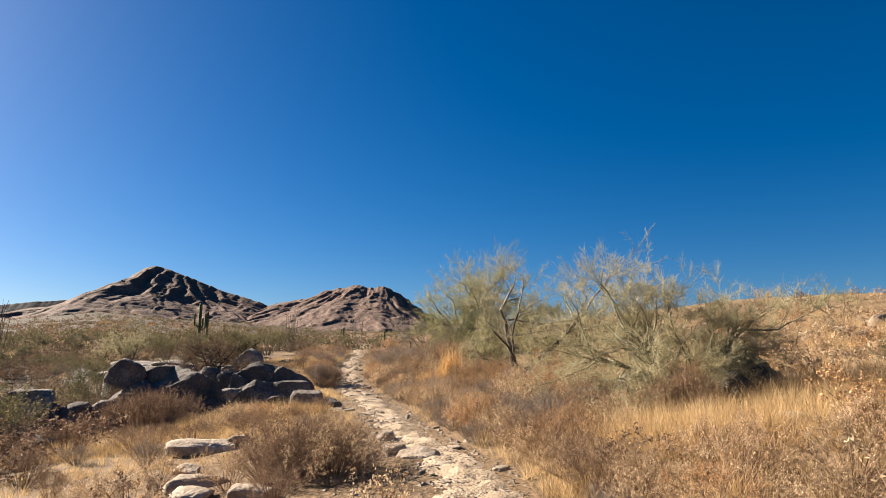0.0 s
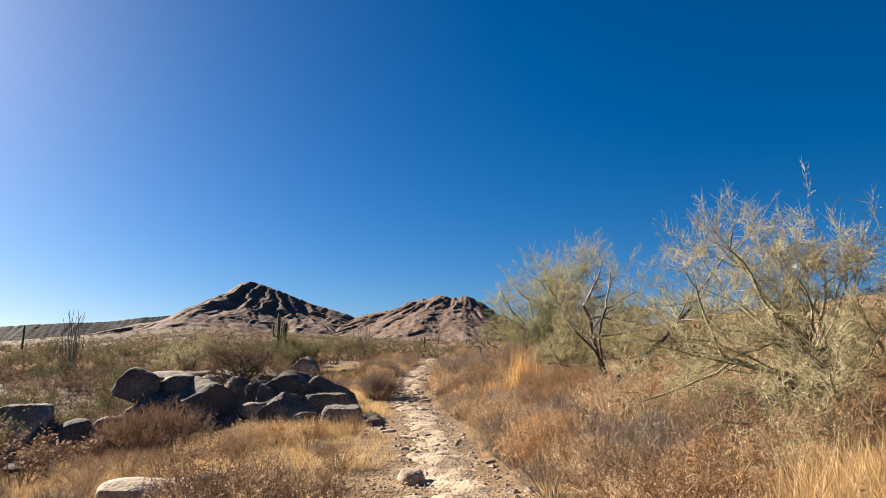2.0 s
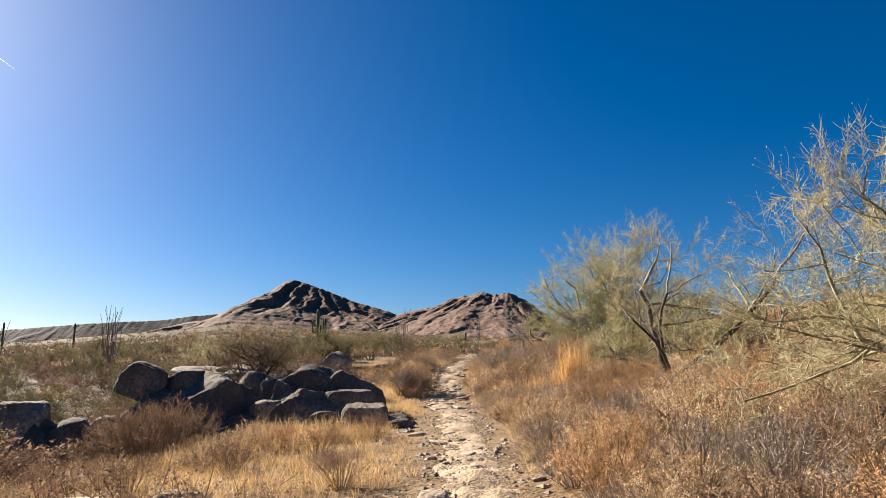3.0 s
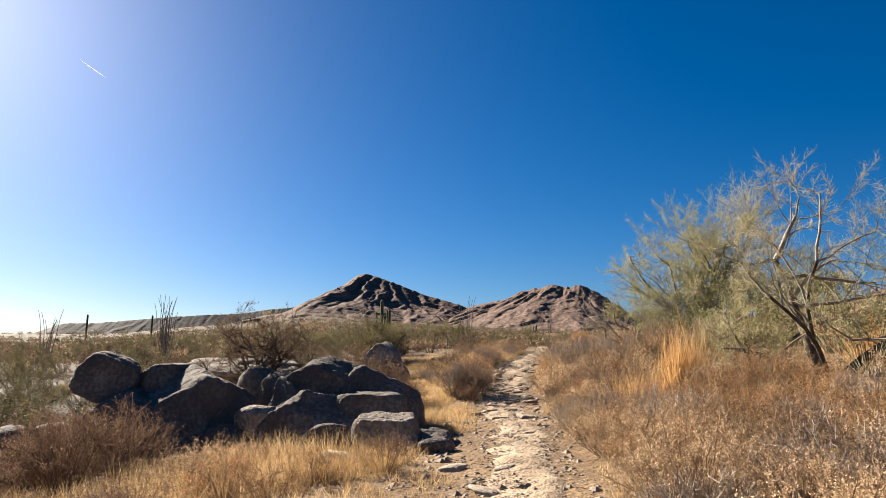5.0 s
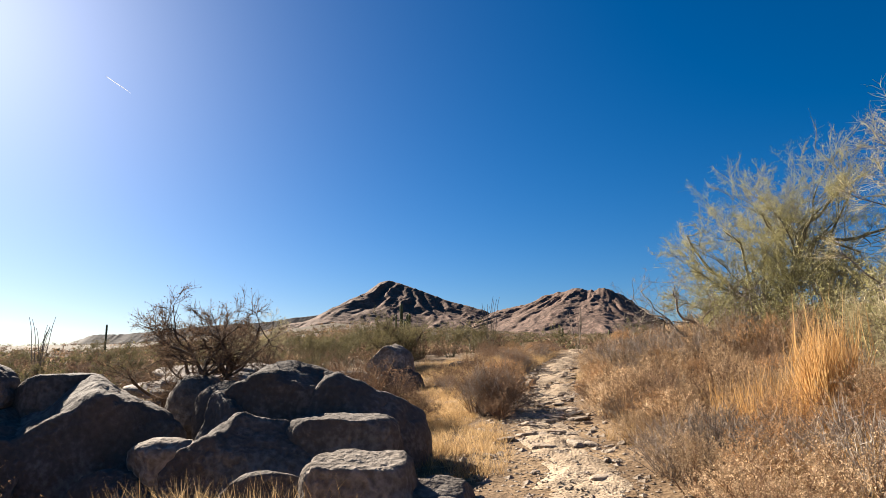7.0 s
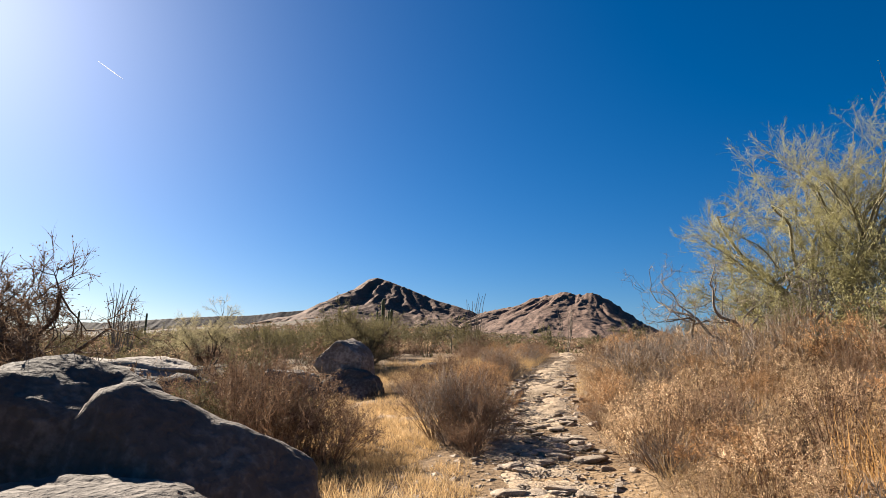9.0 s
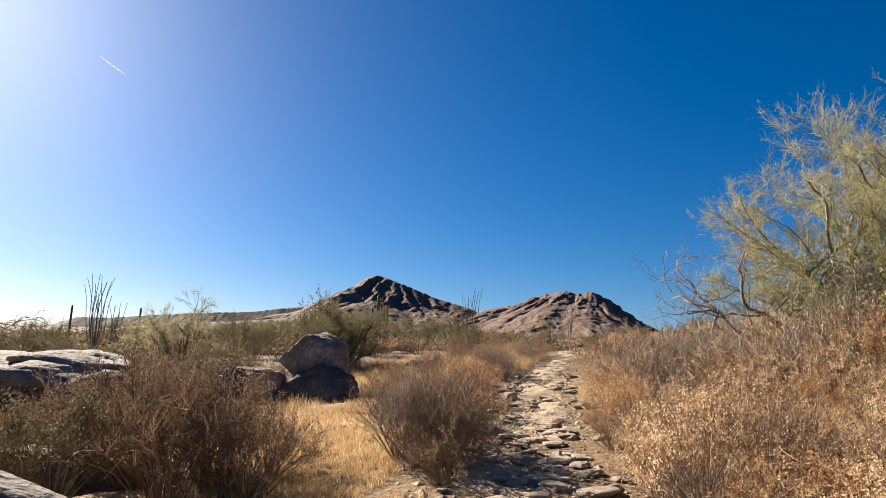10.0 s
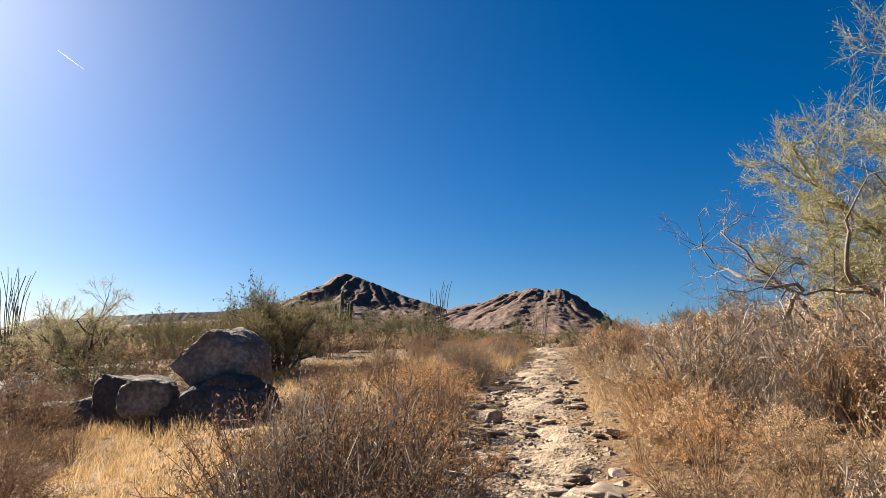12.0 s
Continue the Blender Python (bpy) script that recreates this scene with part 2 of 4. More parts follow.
def smooth_table(v, xs, zs, wide):
    """Linear table, softened over a width."""
    return sum(np.interp(v + k * wide, xs, zs) for k in (-1, -0.5, 0, 0.5, 1)) / 5


def line_x(y):
    return smooth_table(np.asarray(y, float), LINE_Y, LINE_X, 1.5)


def height(x, y):
    """The ground's height: the trail's rise, the bank beside it, the dip on its other side, and the far plain."""
    x, y = np.asarray(x, float), np.asarray(y, float)
    s = x - line_x(np.clip(y, -40, 120))
    near = smooth_table(np.clip(y, -40, 120), FLOOR_Y, FLOOR_Z, 2.0)
    fade = np.clip((95 - np.abs(y - 15)) / 60, 0, 1)
    climb = np.clip((y - 33) / 6, 0, 1) * np.clip((s + 20) / 6, 0, 1) * (s < 0)
    near = near + smooth_table(s, SIDE_S, SIDE_Z, 0.5) * fade * fade * (3 - 2 * fade) * (1 - 0.8 * climb * climb * (3 - 2 * climb))
    r = np.hypot(x, y)
    far = np.interp(np.degrees(np.arctan2(x, y)), [-180, -46, -36, -27, -18, -9, 180], [0.020, 0.023, 0.034, 0.058, 0.052, 0.040, 0.040]) * np.clip(r - 55, 0, 700)
    w = np.clip((r - 45) / 60, 0, 1)
    w = w * w * (3 - 2 * w)
    bumps = 0.03 * np.sin(x * 1.9 + 0.7 * y) * np.sin(y * 1.3 - 0.5 * x + 1) + 0.05 * np.sin(x * 0.6 + 2) * np.sin(y * 0.47)
    bumps = bumps * np.clip((np.abs(s) - 0.4) / 1.5, 0.25, 1)
    roll = (1.2 * np.sin(x * 0.035 + 1.3) * np.sin(y * 0.028 + 0.4) + 3.5 * np.sin(x * 0.009) * np.sin(y * 0.011 + 2) + 1.3 * np.sin(x * 0.085 + 0.5) * np.sin(y * 0.07 + 1)) * np.clip((r - 70) / 250, 0, 1)
    return near * (1 - w) + (far + near * 0.35) * w + bumps + roll


def lines_for(dense_from, dense_to, step, low, high, grow):
    out = list(np.arange(dense_from, dense_to, step))
    for sign, limit in ((-1, low), (1, high)):
        v, s = (out[0] if sign < 0 else out[-1]), step
        extra = []
        while sign * v < sign * limit:
            s *= grow
            v += sign * s
            extra.append(v)
        out = extra[::-1] + out if sign < 0 else out + extra
    return np.array(out)


def sheet(xs, ys):
    n, m = len(xs), len(ys)
    i = np.arange(m - 1)[:, None] * n + np.arange(n - 1)
    return np.meshgrid(xs, ys), np.stack([i, i + 1, i + n + 1, i + n], -1).reshape(-1, 4)


(gx, gy), gf = sheet(lines_for(-15, 13, 0.26, -4200, 4200, 1.12), lines_for(-4, 48, 0.28, -4200, 4200, 1.11))
gz = height(gx, gy)
gp = np.stack([gx.ravel(), gy.ravel(), gz.ravel()], 1)
near = np.abs(gp[:, 0]) < 30
gp[near, 2] += 0.07 * (fractal(gp[near] * np.array([1.4, 1.4, 0]), 3, 5) - 0.5)
ground = new("ground", mesh_of("ground", gp, gf, SOIL, True))
tagged(ground, "sandy desert soil strewn with dry straw", "ground", kind="structure")


def ground_z(x, y):
    x, y = np.atleast_1d(np.asarray(x, float)), np.atleast_1d(np.asarray(y, float))
    p = np.stack([x * 1.4, y * 1.4, x * 0], 1)
    return height(x, y) + 0.07 * (fractal(p, 3, 5) - 0.5)


def trail_half(y, side):
    y = np.asarray(y, float)
    p = np.stack([y * 0.7, y * 0 + side * 9, y * 0], 1)
    wide = np.interp(y, [0, 8, 14, 18, 22, 26, 31, 38, 50], [0.55, 0.52, 0.47, 0.45, 0.52, 0.62, 0.58, 0.45, 0.4])
    return wide + 0.5 * (fractal(p, 3, 11) - 0.5)


ty = np.arange(-4, 64, 0.065)
ACROSS = 29
tk = np.linspace(-1, 1, ACROSS)
half = np.where(tk[None, :] < 0, trail_half(ty, -1)[:, None], trail_half(ty, 1)[:, None])
tx = line_x(ty)[:, None] + tk[None, :] * half
tyy = np.repeat(ty[:, None], len(tk), 1)
tz = ground_z(tx.ravel(), tyy.ravel()).reshape(tx.shape)
edge = np.abs(tk)[None, :] ** 3
rough_bed = 0.17 * (fractal(np.stack([tx.ravel() * 3, tyy.ravel() * 3, tx.ravel() * 0], 1), 4, 21).reshape(tx.shape) - 0.5)
broken = fractal(np.stack([tx.ravel() * 2.6, tyy.ravel() * 3.4, tx.ravel() * 0], 1), 3, 27).reshape(tx.shape) * 7
rough_bed = rough_bed + 0.026 * (np.floor(broken) + np.clip((broken % 1 - 0.7) / 0.3, 0, 1) - 3.5) * np.clip((tyy - 18) / 8, 0.1, 1)
tz = tz + (1 - edge) * (0.035 + rough_bed * 0.85) - edge * 0.03
i = np.arange(len(ty) - 1)[:, None] * ACROSS + np.arange(ACROSS - 1)
trail = new("trail", mesh_of("trail", np.stack([tx, tyy, tz], -1).reshape(-1, 3), np.stack([i, i + 1, i + ACROSS + 1, i + ACROSS], -1).reshape(-1, 4), TRAIL, True))
tagged(trail, "pale stony footpath worn into the desert soil", "path", kind="structure")


# ---- mountains ----
def ridges(p, octaves, seed):
    """Sharp crested noise in 0..1."""
    total, size, norm = 0, 1.0, 0
    for o in range(octaves):
        total, norm = total + size * (1 - np.abs(noise3(p * 2.1 ** o + 17.3 * o, seed + o) - 0.5) * 2), norm + size
        size *= 0.52
    return total / norm


def mountain(name, crest_x, crest_z, y0, label, seed, apex, width=820, soft=20.0, material=None, relief=1.0, jag=4.0):
    """A range along a crest line, with spurs and gullies running down towards the plain."""
    crest_x, crest_z = np.array(crest_x, float), np.array(crest_z, float)
    xs, ys = np.linspace(crest_x[0] - 150, crest_x[-1] + 150, 330), np.linspace(y0 - width - 60, y0 + 40, 190)
    (x, y), f = sheet(xs, ys)
    flat = x.ravel() * 0
    away = np.abs(y - y0)
    warp = 110 * (fractal(np.stack([x.ravel() * 0.004, y.ravel() * 0.004, flat], 1), 3, seed) - 0.5).reshape(x.shape)
    bent = x + warp * np.clip(away / 200, 0, 1)
    top = smooth_table(bent, crest_x, crest_z, soft) * 1.02 + jag * (ridges(np.stack([x.ravel() * 0.05, flat, flat + seed], 1), 3, seed + 21).reshape(x.shape) - 0.7) * np.clip(1 - away / 150, 0, 1)
    down = np.clip(away / width, 0, 1)
    wobble = fractal(np.stack([x.ravel() * 0.011, y.ravel() * 0.011, flat], 1), 3, seed + 3).reshape(x.shape) - 0.5
    fan = np.arctan2(x - apex, y0 + 170 - y)
    reach = np.hypot(x - apex, y0 + 170 - y)
    spurs = ridges(np.stack([(fan * 6.5 + wobble * 1.4).ravel(), reach.ravel() * 0.0012, flat + seed], 1), 4, seed + 6).reshape(x.shape)
    rock = ridges(np.stack([(fan * 13 + wobble * 4.5).ravel(), reach.ravel() * 0.005, flat], 1), 4, seed + 9).reshape(x.shape)
    crag = ridges(np.stack([x.ravel() * 0.045, y.ravel() * 0.04, flat], 1), 4, seed + 15).reshape(x.shape) - 0.75
    cut = np.clip(away / 90, 0, 1) * np.clip(1.15 - down, 0, 1)
    z = top * (1 - down) ** 1.06 - relief * (32 * (0.85 - spurs) * cut + 11 * (0.8 - rock) * np.clip(0.10 + away / 170, 0, 1) * np.clip(1.3 - down, 0, 1) - 4 * crag)
    z = np.maximum(z, 8 - 30 * down) + 3
    ob = new(name, mesh_of(name, np.stack([x, y, z], -1).reshape(-1, 3), f, material or MOUNTAIN, True))
    return tagged(ob, label, "mountain", kind="structure")


mountain("mountain_peak", (-1500, -1340, -1237, -1099, -998, -924, -884, -827, -754, -645, -519, -440), (90, 124, 146, 152, 202, 258, 280, 264, 238, 195, 160, 90), 2000,
         "brown rocky mountain with one rounded peak", 40, -884)
mountain("mountain_ridge", (-620, -519, -467, -396, -326, -238, -193, -141, -76, -4, 80, 200), (120, 154, 166, 176, 205, 220, 212, 219, 178, 126, 90, 60), 2010,
         "reddish brown mountain with a jagged double top", 77, -200, soft=9.0, jag=10.0)
mountain("mountain_range", (-3100, -2860, -2760, -2550, -2358, -2157, -1946, -1744, -1580, -1470, -1350, -1250, -1000), (20, 64, 95, 148, 147, 157, 168, 174, 177, 190, 196, 206, 120), 2350,
         "long low dark mountain range on the horizon", 105, -1900, width=230, material=FAR_RANGE, relief=0.3)


# ---- boulders ----
def ball(level):
    bm = bmesh.new()
    bmesh.ops.create_icosphere(bm, subdivisions=level, radius=1)
    v = np.array([q.co for q in bm.verts])
    f = np.array([[q.index for q in face.verts] for face in bm.faces])
    bm.free()
    return v, f


BALLS = {k: ball(k) for k in (1, 2, 3, 4, 5, 6)}


def rock_mesh(name, size, seed, level, material, cuts=9, rough=0.10, cracks=0.0, blocky=0.0, facets=()):
    """A boulder: a ball cut by given and by random planes, then worn and pitted. size: half its length, depth and height."""
    v, f = BALLS[level]
    rng = np.random.default_rng(seed)
    v = v.copy()
    if blocky:
        v = np.sign(v) * np.abs(v) ** (1 - blocky)
        v /= np.abs(v).max()
    for nx, ny, nz, d in facets:
        n = np.array((nx, ny, nz)) / math.sqrt(nx * nx + ny * ny + nz * nz)
        over = v @ n - d
        v -= 0.47 * (over + np.sqrt(over * over + 0.004))[:, None] * n
    for c in range(cuts):
        n = rng.normal(size=3) * np.array([1, 1, 0.75])
        n /= np.linalg.norm(n)
        d = rng.uniform(0.42, 0.78) + blocky * 0.55
        over = v @ n - d
        v -= 0.48 * (over + np.sqrt(over * over + 0.0012))[:, None] * n
    v *= np.array(size) / np.clip(v.max(0), 0.4, 1)
    span = max(size)
    p = v / span
    out = v / (np.linalg.norm(v, axis=1, keepdims=True) + 1e-9)
    ledge = np.abs(fractal(p * np.array([2.4, 2.4, 4.5]) + seed, 3, seed + 3) - 0.5)
    v = v + out * span * (rough * 1.0 * (fractal(p * 1.7 + seed, 3, seed) - 0.5) - rough * 0.7 * np.clip(0.12 - ledge, 0, 1) / 0.12 * 0.5 + rough * 0.42 * (fractal(p * 8 + seed, 4, seed + 2) - 0.5))[:, None]
    steps = fractal(p * np.array([1.9, 1.9, 3.2]) + seed * 1.7, 3, seed + 8) * 9
    v = v + out * span * rough * 0.22 * (np.floor(steps) + np.clip((steps % 1 - 0.8) / 0.2, 0, 1) - 4.5)[:, None] * 0.5
    if cracks:
        line = np.abs(fractal(p * np.array([2.2, 2.2, 1.1]) + seed * 3, 2, seed + 5) - 0.5)
        v = v - out * span * cracks * np.clip(1 - line / 0.02, 0, 1)[:, None]
    return mesh_of(name, v, f, material, level > 2)


def boulder(x, y, top, size, seed, level=4, turn=0, tilt=0, material=None, label="dark varnished granite boulder", name="boulder", cuts=9, cracks=0.05, rough=0.085, blocky=0.26, facets=()):
    """A boulder whose top is at that height; it sits sunk into the ground."""
    ob = new(name, rock_mesh(name, size, seed, level, material or GRANITE, cuts, rough, cracks, blocky, facets))
    ob.matrix_world = pose(x, y, top - size[2] * 0.95, tilt, tilt * 0.4, turn)
    return tagged(ob, label, "rock", "outcrop beside the trail" if name == "boulder" else "loose stones")


B = boulder
# the outcrop beside the trail
B(-9.4, 19.95, 1.50, (0.58, 0.56, 0.6), 3, 5, 10, 0, blocky=0.06, cuts=2, rough=0.1, facets=((0.1, -1, 0.1, 0.68), (0.7, 0, -0.7, 0.7), (-0.75, 0, 0.6, 0.8), (0.5, 0, 0.87, 0.82)), label="rounded dark boulder resting on the outcrop")
B(-8.65, 20.6, 1.26, (0.5, 0.5, 0.45), 4, 4, -10, cuts=2, blocky=0.35, facets=((0, 0, 1, 0.7),))
B(-8.85, 19.95, 0.86, (0.95, 0.9, 1.35), 5, 5, 5, blocky=0.2, cuts=4, rough=0.11, facets=((0.15, -1, 0.12, 0.6), (-0.4, -0.2, 0.9, 0.75), (0.35, 0, 0.93, 0.8)), label="broad dark boulder with a steep shaded face")
B(-7.85, 20.15, 1.2, (1.2, 0.9, 1.5), 6, 5, 6, 0, blocky=0.3, cuts=0, rough=0.1, facets=((-0.32, -0.3, 0.9, 0.62), (0.15, -1, 0.05, 0.6), (0.95, -0.3, 0.1, 0.78), (0.3, 0.1, 0.95, 0.78)), label="large dark boulder with a pale streaked top")
B(-6.7, 21.6, 1.14, (0.55, 0.5, 0.9), 8, 4, 0, cuts=6, blocky=0.2, rough=0.11)
B(-7.5, 21.9, 1.22, (0.5, 0.5, 0.8), 9, 4, 40, cuts=6, blocky=0.2, rough=0.11, material=GREY_ROCK)
B(-5.72, 21.2, 1.40, (0.74, 0.75, 1.05), 10, 5, -6, 0, label="tall dark boulder split by a crack", cuts=0, blocky=0.3, rough=0.08, cracks=0.0, facets=((0.05, -1, 0.12, 0.66), (1, -0.1, 0, 0.84), (0.62, -0.78, 0.08, 0.66), (-0.8, -0.1, 0.6, 0.86), (0.35, -0.1, 0.94, 0.8), (-0.25, -0.2, 0.95, 0.84)))
B(-4.66, 21.45, 1.22, (0.7, 0.8, 1.05), 11, 5, -8, 0, label="dark boulder leaning on the split one", cuts=0, blocky=0.28, rough=0.08, cracks=0.0, facets=((0.1, -1, 0.12, 0.68), (0.5, -0.15, 0.85, 0.7), (0.62, -0.78, 0.08, 0.66), (-1, 0, 0, 0.86), (0.85, -0.4, 0.3, 0.76), (0.1, 0.3, 0.95, 0.74)))
B(-4.45, 20.45, 0.80, (0.62, 0.45, 0.42), 12, 5, 4, cuts=0, blocky=0.28, rough=0.09, facets=((0, 0, 1, 0.72), (0.1, -1, 0, 0.8)), label="flat-topped block of dark granite")
B(-5.45, 20.05, 0.86, (0.95, 0.7, 0.7), 216, 5, -8, 0, rough=0.11, blocky=0.15, cuts=3, facets=((0.5, -0.4, 0.75, 0.6), (-0.45, -0.3, 0.8, 0.62)), label="streaked grey boulder in front of the outcrop")
B(-3.75, 19.4, 0.58, (0.5, 0.42, 0.42), 14, 5, 8, 0, material=GREY_ROCK, blocky=0.3, cuts=2, rough=0.1, facets=((0.05, -0.1, 1, 0.72), (0.1, -1, 0.1, 0.8)), label="grey block with a pale flat top")
B(-4.6, 19.3, 0.42, (0.4, 0.35, 0.3), 15, 4, 50)
B(-3.3, 19.75, 0.34, (0.5, 0.35, 0.2), 16, 4, 20, label="low dark stone beside the trail")
B(-2.95, 19.2, 0.30, (0.28, 0.22, 0.14), 17, 3, 70)
B(-6.05, 19.75, 0.62, (0.36, 0.3, 0.28), 221, 4, 25, material=GREY_ROCK, rough=0.16)
B(-6.3, 19.4, 0.35, (0.5, 0.4, 0.4), 18, 4, 15)
B(-6.2, 20.9, 1.05, (0.5, 0.4, 0.5), 19, 4, 60)
# rocks across the dip
B(-11.4, 18.7, 0.62, (0.8, 0.7, 0.95), 23, 5, 0, material=GREY_ROCK, label="rounded grey boulder with a cracked face")
B(-10.7, 18.6, 0.28, (0.5, 0.6, 0.7), 24, 4, 20)
B(-10.0, 18.7, 0.26, (0.42, 0.5, 0.65), 25, 4, -15)
B(-9.3, 18.9, 0.30, (0.4, 0.5, 0.65), 26, 4, 30)
B(-12.6, 18.6, 0.12, (0.6, 0.6, 0.7), 27, 4, 5)
B(-10.9, 17.6, -0.35, (0.7, 0.55, 0.45), 28, 4, 15)
B(-9.9, 17.2, -0.30, (0.55, 0.4, 0.35), 29, 4, -25)
B(-9.6, 16.7, -0.45, (0.5, 0.3, 0.16), 30, 4, 35, 8)
# the broad slabs and the perched boulder further on
for k, (dx, dy, top, half_long) in enumerate(((0.3, 0.4, 1.36, 1.15), (-1.2, 0.0, 1.28, 1.15), (0.6, -0.3, 1.16, 0.9), (-0.2, -0.9, 1.08, 1.1), (-1.9, 1.0, 1.28, 1.0), (-1.7, -1.0, 0.92, 0.9))):
    B(-11.5 + 0.9 * dx, 28.0 + 0.9 * dy, top + 0.04, (half_long * 0.88, 0.7, 0.18), 31 + k, 4, 15 + 9 * k, 7, label="broad flat slab of pale weathered granite", material=SLAB_ROCK, cuts=9, blocky=0.4, rough=0.12)
B(-10.7, 28.0, 1.08, (0.95, 0.75, 0.9), 39, 4, 0, label="dark boulder under the flat slabs", blocky=0.35)
B(-11.3, 28.3, 1.12, (1.6, 1.1, 0.95), 37, 4, 0, label="dark boulder under the flat slabs", blocky=0.35)
B(-12.7, 28.5, 1.02, (1.2, 1.0, 0.95), 38, 4, 20, label="dark boulder under the flat slabs", blocky=0.35)
B(-9.36, 32.9, 1.97, (0.78, 0.7, 0.64), 69, 5, 4, 0, GREY_ROCK, "grey angular boulder perched on lower rocks", cuts=0, rough=0.09, blocky=0.2, facets=((-0.62, -0.05, 0.78, 0.42), (0.45, -0.1, 0.89, 0.5), (0.97, -0.1, 0.1, 0.8), (-0.5, -0.2, -0.85, 0.5), (0.1, -1, 0.1, 0.6), (0.8, -0.1, 0.6, 0.66)))
B(-10.45, 32.6, 1.13, (0.85, 0.6, 0.7), 68, 5, -6, label="dark boulder beside the perched one", blocky=0.4, cuts=5, rough=0.13, facets=((0, -1, 0.1, 0.6), (0.1, 0, 1, 0.66)))
B(-9.2, 32.45, 1.24, (1.15, 0.8, 0.85), 42, 5, -10, label="dark boulder under the perched one", blocky=0.3, cuts=5, rough=0.14, facets=((-0.6, -0.3, 0.74, 0.6), (0.1, -1, 0.1, 0.66)))
B(-10.0, 32.05, 1.12, (0.42, 0.32, 0.28), 243, 4, 20, 10, label="pale broken block beside the perched boulder", material=GREY_ROCK, blocky=0.5, rough=0.18)
B(-11.4, 32.6, 0.80, (0.75, 0.6, 0.6), 44, 4, 0)
B(-12.4, 32.9, 0.66, (0.6, 0.5, 0.5), 45, 4, 20)
B(-8.2, 37.2, 1.42, (0.8, 0.5, 0.4), 46, 4, -15)
B(-7.4, 25.7, 0.5, (0.6, 0.5, 0.6), 47, 4, 15, label="dark boulder half hidden behind a shrub")
B(-8.3, 25.3, 0.4, (0.6, 0.6, 0.6), 48, 4, 15)
# stones in the grass beside the trail
SLABS = ((-3.75, 12.6, 0.10, 0.28, 0.22, 0.18, 60), (-3.15, 8.8, 0.02, 0.42, 0.26, 0.12, 30), (-3.7, 9.9, -0.02, 0.2, 0.16, 0.1, 0),
         (-2.15, 7.95, 0.07, 0.26, 0.2, 0.14, 10), (-3.0, 8.1, 0.0, 0.3, 0.22, 0.1, -20), (-6.4, 28.8, 0.46, 0.42, 0.24, 0.16, 15), (-5.7, 28.3, 0.5, 0.2, 0.16, 0.12, 50),
         (-0.62, 10.75, 0.16, 0.28, 0.2, 0.11, 30), (-0.9, 12.4, 0.2, 0.2, 0.16, 0.12, 65), (-3.9, 18.2, 0.22, 0.3, 0.25, 0.15, 10),
         (-4.6, 31.6, 0.88, 0.17, 0.12, 0.1, 20), (-4.9, 31.9, 0.86, 0.22, 0.15, 0.08, 70), (4.8, 8.7, 0.86, 0.28, 0.22, 0.2, 0))
for k, (x, y, top, a, b, c, turn) in enumerate(SLABS):
    B(x, y, top, (a, b, c), 60 + k, 4, turn, 5, PALE_ROCK, "weathered granite stone half sunk in soil", "stone", 8, cracks=0.02, blocky=0.45, rough=0.15)
B(-4.25, 12.1, 0.05, (0.62, 0.3, 0.13), 240, 5, 16, 5, PALE_ROCK, "long flat weathered slab lying in dry grass", "stone", 4, 0.02, 0.1, 0.5)
B(-0.25, 10.3, 0.16, (0.36, 0.2, 0.14), 241, 4, -20, 14, PALE_ROCK, "pale tilted stone at the trail's edge", "stone", 6, 0.02, 0.12, 0.4)
# the rocky bank
rng = np.random.default_rng(8)
for k in range(60):
    x, y = rng.uniform(6.0, 17), rng.uniform(9, 30)
    a = rng.uniform(0.1, 0.34)
    B(x, y, float(ground_z(x, y)[0]) + a * 0.5, (a, a * 0.8, a * 0.6), 100 + k, 3, rng.uniform(0, 180), rng.uniform(-10, 10), HILL_ROCK, "tan granite stone in the hillside", "stone", 8, cracks=0.02)
for k, (x, y, a) in enumerate(((10.8, 21.6, 0.5), (11.7, 21.1, 0.35), (11.0, 18.3, 0.36), (12.2, 18.7, 0.32), (11.4, 16.6, 0.3), (13.2, 17.6, 0.42), (10.0, 24.0, 0.5), (9.3, 17.5, 0.3), (14.0, 19.5, 0.45))):
    B(x, y, float(ground_z(x, y)[0]) + a * 0.75, (a, a * 0.8, a * 0.7), 190 + k, 4, 33 * k, 0, HILL_ROCK, "tan granite boulder jutting from the hillside", blocky=0.2)
for k, (x, y, top, a) in enumerate(((6.2, 13.0, 1.85, 0.6), (6.5, 12.4, 1.4, 0.5), (5.8, 12.2, 1.3, 0.42), (4.2, 13.6, 1.3, 0.5), (3.3, 13.6, 1.0, 0.45))):
    B(x, y, top, (a, a * 0.8, a * 0.8), 170 + k, 4, 40 * k, 0, label="dark boulder under the palo verde" if k < 3 else "grey boulder under the palo verde")


